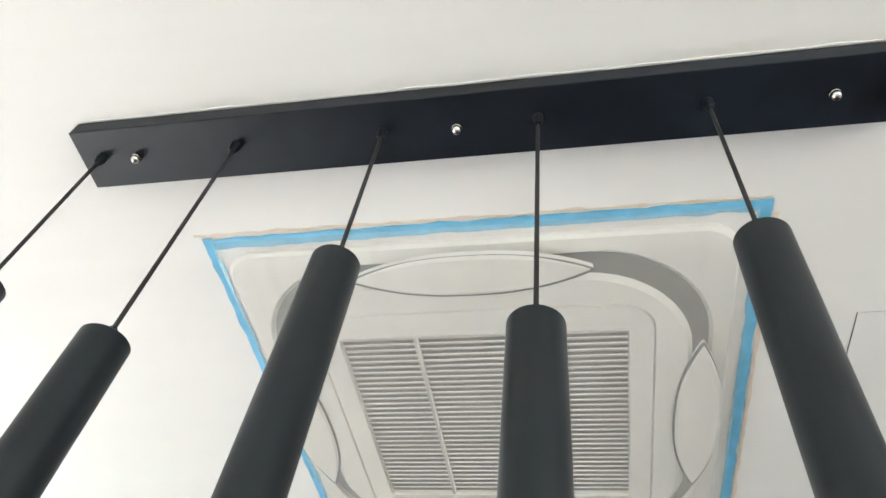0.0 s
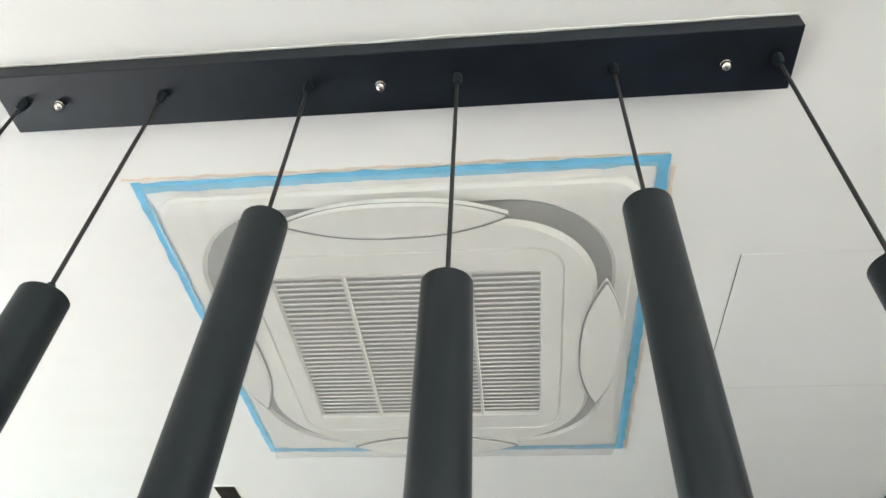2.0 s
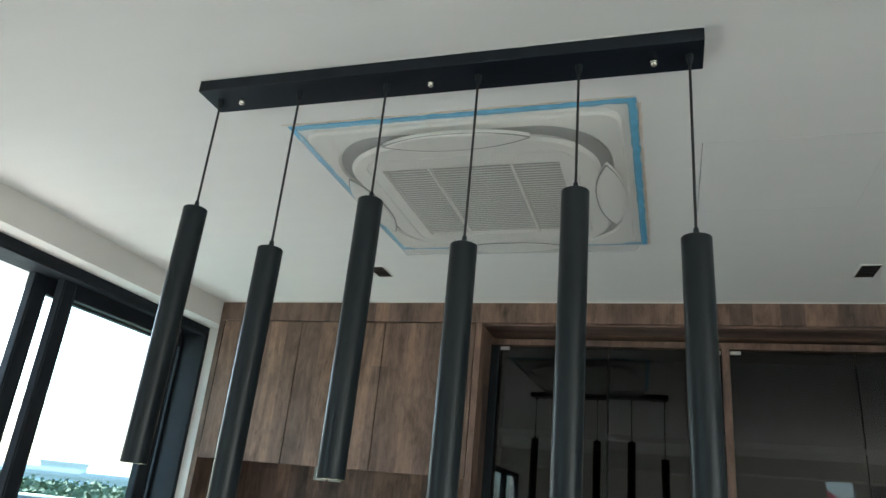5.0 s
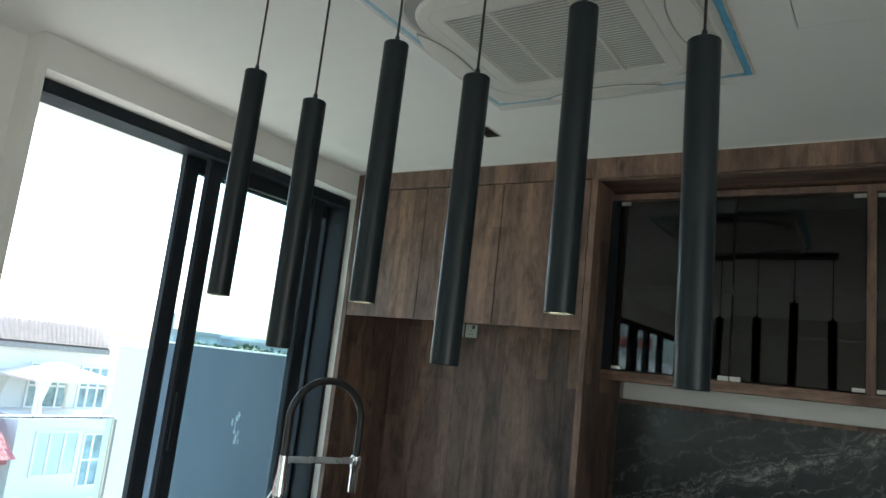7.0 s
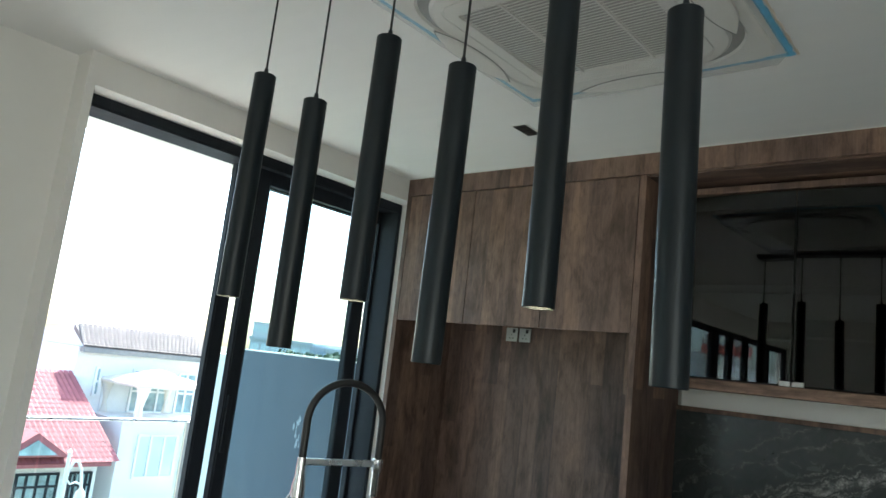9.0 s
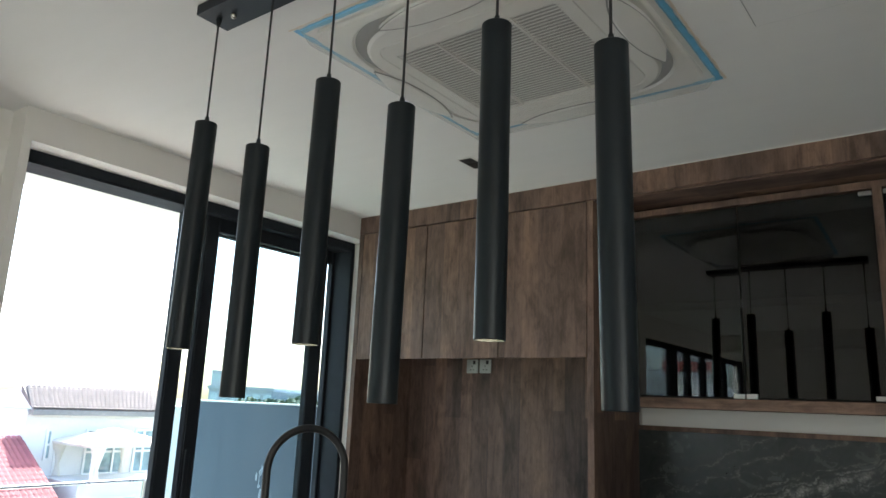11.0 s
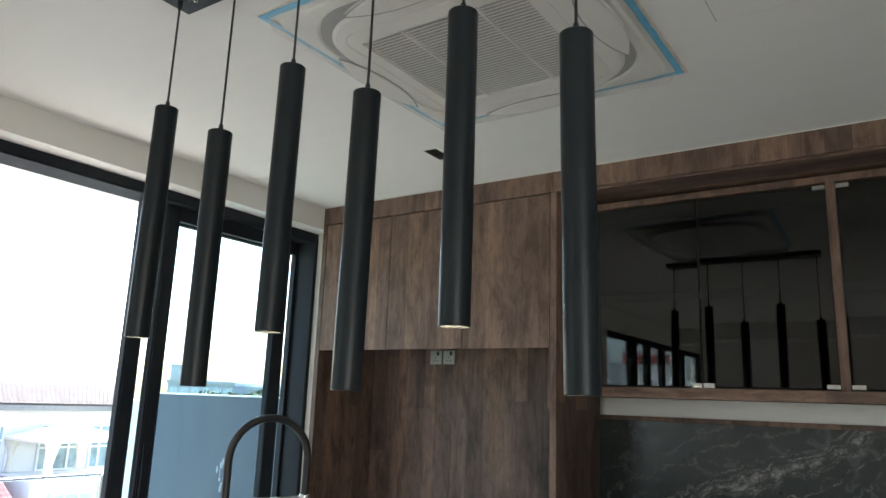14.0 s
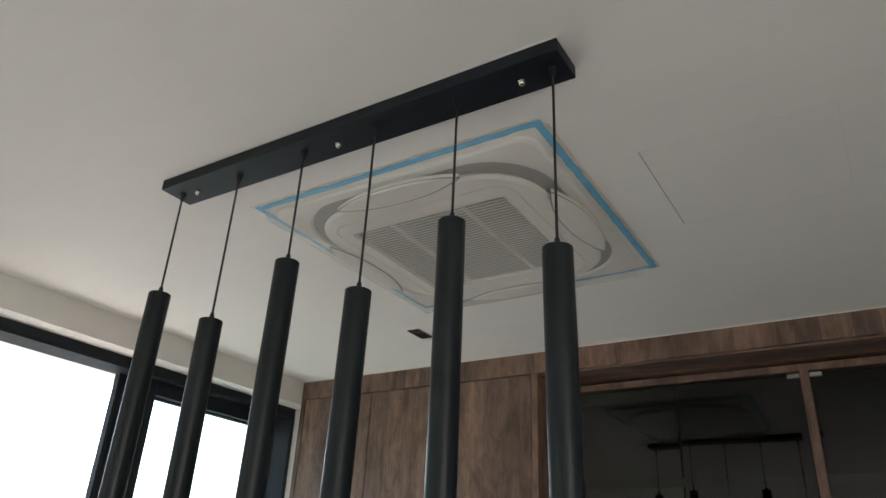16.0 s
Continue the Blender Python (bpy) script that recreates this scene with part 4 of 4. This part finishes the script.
for a, b in ((9.74, 9.96), (11.0, 12.5), (12.7, 13.75)):
    house_window(h, -22.4, a, b, -1.1 if b - a > 1 else -0.6, 0.35, 3 if b - a > 1 else 1, 2)
for a, b, z0, z1, cc in ((10.28, 11.62, -2.78, -1.47, 3), (11.75, 13.05, -3.15, -1.55, 4), (10.1, 11.4, -6.4, -4.9, 3), (11.7, 13.2, -6.4, -4.9, 4)):
    house_window(h, -20.0, a, b, z0, z1, cc, 1 if cc == 3 else 2, 0.06, PALEGLASS if cc == 3 else None)
under(h, "canopy", boxed(-20.0, -17.6, 9.6, 13.2, -3.6, -3.42), RENDERWHITE)
g = thing("gazebo", (-21.2, 11.3, -1.08), "cream canvas gazebo with gathered curtains on the terrace", "gazebo")
bm = bmesh.new()
loft(bm, [[Vector((-21.2 + sx * r, 11.3 + sy * r, z)) for sx, sy in ((1, 1), (-1, 1), (-1, -1), (1, -1))] for r, z in ((1.34, -0.08), (1.36, 0.00), (0.7, 0.24), (0.35, 0.31), (0.40, 0.34), (0.02, 0.46))])
under(g, "canopy", bm, CANVAS)
for sx in (-1, 1):
    for sy in (-1, 1):
        px, py = -21.2 + sx * 1.2, 11.3 + sy * 1.2
        under(g, "post", boxed(px - 0.04, px + 0.04, py - 0.04, py + 0.04, -1.08, -0.05), RENDERWHITE)
        under(g, "curtain", lathe(bmesh.new(), [(0.22, -0.07), (0.13, -0.42), (0.07, -0.70), (0.11, -0.95), (0.15, -1.07)], 12, Matrix.Translation((px, py - sy * 0.12, 0))), CANVAS, "", True)

r = thing("red_roof_house", (-20, 7, GZ), "white house with a red tiled roof and dormer", "house")
under(r, "wall", boxed(-26.3, -19.5, -3.0, 8.98, GZ, -2.07), RENDERWHITE)
bm = bmesh.new()
roof_tiles(bm, (-18.9, -3.4, -2.10), (-18.9, 9.32, -2.10), (-22.6, 9.12, 0.12), (-22.6, -3.4, 0.12), 20, 84, 0.03)
loft(bm, [[Vector((x, y, z)) for x, z in ((-18.95, -2.11), (-22.6, 0.08), (-26.3, -2.11), (-26.3, -2.2), (-18.95, -2.2))] for y in (-3.38, 9.10)])
under(r, "roof", bm, REDROOF)
bm = bmesh.new()
loft(bm, [[Vector((x, 6.05, -1.90)), Vector((x, 7.85, -1.90)), Vector((x, 6.95, -1.28))] for x in (-18.8, -21.5)])
under(r, "dormer", bm, REDROOF)
bm = bmesh.new()
loft(bm, [[Vector((x, 6.40, -1.84)), Vector((x, 7.50, -1.84)), Vector((x, 6.95, -1.46))] for x in (-18.78, -18.75)])
under(r, "dormer_window", bm, DARKGLASS)
for a, b in ((5.5, 6.6), (6.85, 7.95), (8.22, 8.85)):
    house_window(r, -19.5, a, b, -3.5, -2.42, 4, 3, 0.06, DARKGLASS, ALU)

lampost = thing("street_lamp", (-14.0, 5.67, GZ), "white street lamp with a curled arm and a lantern", "street lamp")
under(lampost, "post", tube(bmesh.new(), [(-14.0, 5.67, GZ), (-14.0, 5.67, -4.0), (-14.0, 5.66, -1.02)], [0.09, 0.06, 0.035], 12), RENDERWHITE, "", True)
under(lampost, "finial", lathe(bmesh.new(), [(0.02, -1.03), (0.055, -0.99), (0.02, -0.93), (0.0, -0.90)], 12, Matrix.Translation((-14.0, 5.66, 0))), RENDERWHITE, "", True)
arm = [(-14.0, 5.66, -1.75), (-14.0, 5.70, -1.35), (-14.0, 5.78, -1.17), (-14.0, 5.87, -1.17), (-14.0, 5.96, -1.35), (-14.0, 6.02, -1.72)]
under(lampost, "arm", tube(bmesh.new(), arm, 0.03, 10), RENDERWHITE, "", True)
under(lampost, "scroll", tube(bmesh.new(), [(-14.0, 5.68, -1.5), (-14.0, 5.78, -1.62), (-14.0, 5.88, -1.58), (-14.0, 5.96, -1.62)], 0.018, 8), RENDERWHITE, "", True)
under(lampost, "lantern", lathe(bmesh.new(), [(0.03, -1.70), (0.10, -1.80), (0.12, -1.98), (0.07, -2.12), (0.0, -2.14)], 14, Matrix.Translation((-14.0, 6.02, 0))), CANVAS, "", True)

# far skyline: slabs with storeys of windows; haze put into the wall colours
rng = random.Random(5)


def far_block(x, y, w, d, top, mat, storeys, bays, label="distant apartment block, pale with painted haze"):
    o = thing("distant_building", (x, y, GZ), label, "building", "distant buildings")
    part("wall", boxed(-d / 2, d / 2, -w / 2, w / 2, 0, top - GZ), mat, o)
    # pale curtain glass reused so haze lies in the far panes too
    me = finish(boxed(0, 0.25, -0.36 * w / bays, 0.36 * w / bays, -0.28 * (top - GZ) / storeys, 0.28 * (top - GZ) / storeys), "window", PALEGLASS)
    ang = math.atan2(-y, 1.0 - x)
    for s in range(storeys):
        for b in range(bays):
            q = new("window", me)
            q.parent = o
            q.location = (d / 2 - 0.05, -w / 2 + w * (b + 0.5) / bays, (top - GZ) * (s + 0.5) / storeys)
    o.rotation_euler = (0, 0, ang)
    part("roof", boxed(-d / 2 - 0.3, d / 2 + 0.3, -w / 2 - 0.3, w / 2 + 0.3, top - GZ, top - GZ + 0.6), mat, o)
    return o


# wall tones paled to paint in the haze of distance
HAZE = [surface("hazed_wall_%s" % n, c, 0.9, 0, 0.05, 0.05) for n, c in (("lilac", (0.54, 0.53, 0.55)), ("pale", (0.70, 0.69, 0.68)), ("grey", (0.46, 0.47, 0.48)))]
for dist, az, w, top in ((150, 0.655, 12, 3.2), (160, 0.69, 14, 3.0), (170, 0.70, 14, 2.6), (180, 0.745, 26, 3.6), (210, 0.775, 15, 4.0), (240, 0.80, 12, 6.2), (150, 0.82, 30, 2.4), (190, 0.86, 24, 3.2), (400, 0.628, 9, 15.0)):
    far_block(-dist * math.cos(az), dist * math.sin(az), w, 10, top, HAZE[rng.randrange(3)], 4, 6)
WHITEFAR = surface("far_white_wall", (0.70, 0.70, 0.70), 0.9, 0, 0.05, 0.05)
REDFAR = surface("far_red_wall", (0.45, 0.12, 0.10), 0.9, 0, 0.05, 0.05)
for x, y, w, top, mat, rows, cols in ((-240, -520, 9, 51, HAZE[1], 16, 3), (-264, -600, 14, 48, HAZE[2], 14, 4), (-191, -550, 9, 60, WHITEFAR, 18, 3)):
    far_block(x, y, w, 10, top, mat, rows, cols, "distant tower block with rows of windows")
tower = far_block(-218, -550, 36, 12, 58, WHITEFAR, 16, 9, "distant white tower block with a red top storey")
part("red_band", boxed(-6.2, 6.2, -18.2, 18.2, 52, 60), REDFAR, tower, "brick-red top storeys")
n = thing("neighbour_block", (-11.7, 7.6, GZ), "plain white rendered end of the next building", "building")
n.rotation_euler = (0, 0, radians(-35.5))
part("wall", boxed(-0.5, 0.5, -0.5, 0.55, 0, 10.75), RENDERWHITE, n)
part("coping", boxed(-0.54, 0.54, -0.54, 0.59, 10.75, 10.83, 0.01), RENDERWHITE, n)
n = thing("neighbour_roof", (-10.6, -24, GZ), "white pitched house gable seen through the rear windows", "house")
bm = bmesh.new()
loft(bm, [[Vector((x, y, z)) for x, z in ((-4, 9.2), (0, 12.9), (4, 9.2), (4, 0), (-4, 0))] for y in (0, -8)])
part("wall", bm, RENDERWHITE, n)
rb = thing("gabled_house", (4.6, -20, GZ), "white gabled house with red tile edges", "house")
bm = bmesh.new()
loft(bm, [[Vector((x, y, z)) for x, z in ((-4, 9.5), (0, 12.8), (4, 9.5), (4, 0), (-4, 0))] for y in (0, -8)])
part("wall", bm, surface("cream_render", (0.70, 0.60, 0.42), 0.85), rb)
for s in (-1, 1):
    bm = boxed(-0.2, 5.4, -8.3, 0.4, 0.0, 0.25)
    bmesh.ops.transform(bm, matrix=Matrix.Translation((0, 0, 12.9)) @ pose(0, 0, 0, 0, 39.5, 0 if s > 0 else 180) @ (Matrix.Translation((0, 0 if s > 0 else 7.9, 0))), verts=bm.verts)
    part("roof", bm, REDROOF, rb)
bm = boxed(-1.2, 1.2, 0.0, 0.05, 8.3, 11.0)
part("window", bm, surface("green_glass", (0.16, 0.30, 0.25), 0.1), rb)


def tree_belt(count, rmin, rmax, a0, a1, zlo, zhi, seed):
    """A far belt of tree crowns: clumps of leaf cards with gaps."""
    rr = random.Random(seed)
    vs, fs = [], []
    for _ in range(count):
        a, d = rr.uniform(a0, a1), rr.uniform(rmin, rmax)
        cx, cy, top = -d * math.cos(a), d * math.sin(a), rr.uniform(zlo, zhi)
        rad = rr.uniform(3.0, 5.5)
        for _ in range(420):
            v = Vector((rr.gauss(0, 1), rr.gauss(0, 1), rr.gauss(0, 1))).normalized() * rad * rr.uniform(0.6, 1.0)
            p = Vector((cx, cy, top - rad * 0.8)) + Vector((v.x, v.y, v.z * 0.8))
            t1 = Vector((rr.gauss(0, 1), rr.gauss(0, 1), rr.gauss(0, 1))).normalized() * rr.uniform(0.18, 0.42)
            t2 = t1.orthogonal().normalized() * rr.uniform(0.15, 0.32)
            k = len(vs)
            vs.extend((p - t1, p + t2, p + t1, p - t2))
            fs.append((k, k + 1, k + 2, k + 3))
        k = len(vs)
        for i in range(6):
            for z, rd in ((GZ, 0.4), (top - rad, 0.2)):
                vs.append(Vector((cx + rd * math.cos(i * math.pi / 3), cy + rd * math.sin(i * math.pi / 3), z)))
        for i in range(6):
            j = (i + 1) % 6
            fs.append((k + 2 * i, k + 2 * j, k + 2 * j + 1, k + 2 * i + 1))
    m = bpy.data.meshes.new("far_trees")
    m.from_pydata(vs, [], fs)
    m.materials.append(LEAF)
    return tagged(new("far_trees", m), "far belt of green trees, haze mixed into their green", "trees", kind="stuff")


tree_belt(90, 75, 130, 0.66, 1.0, 0.9, 2.1, 3)
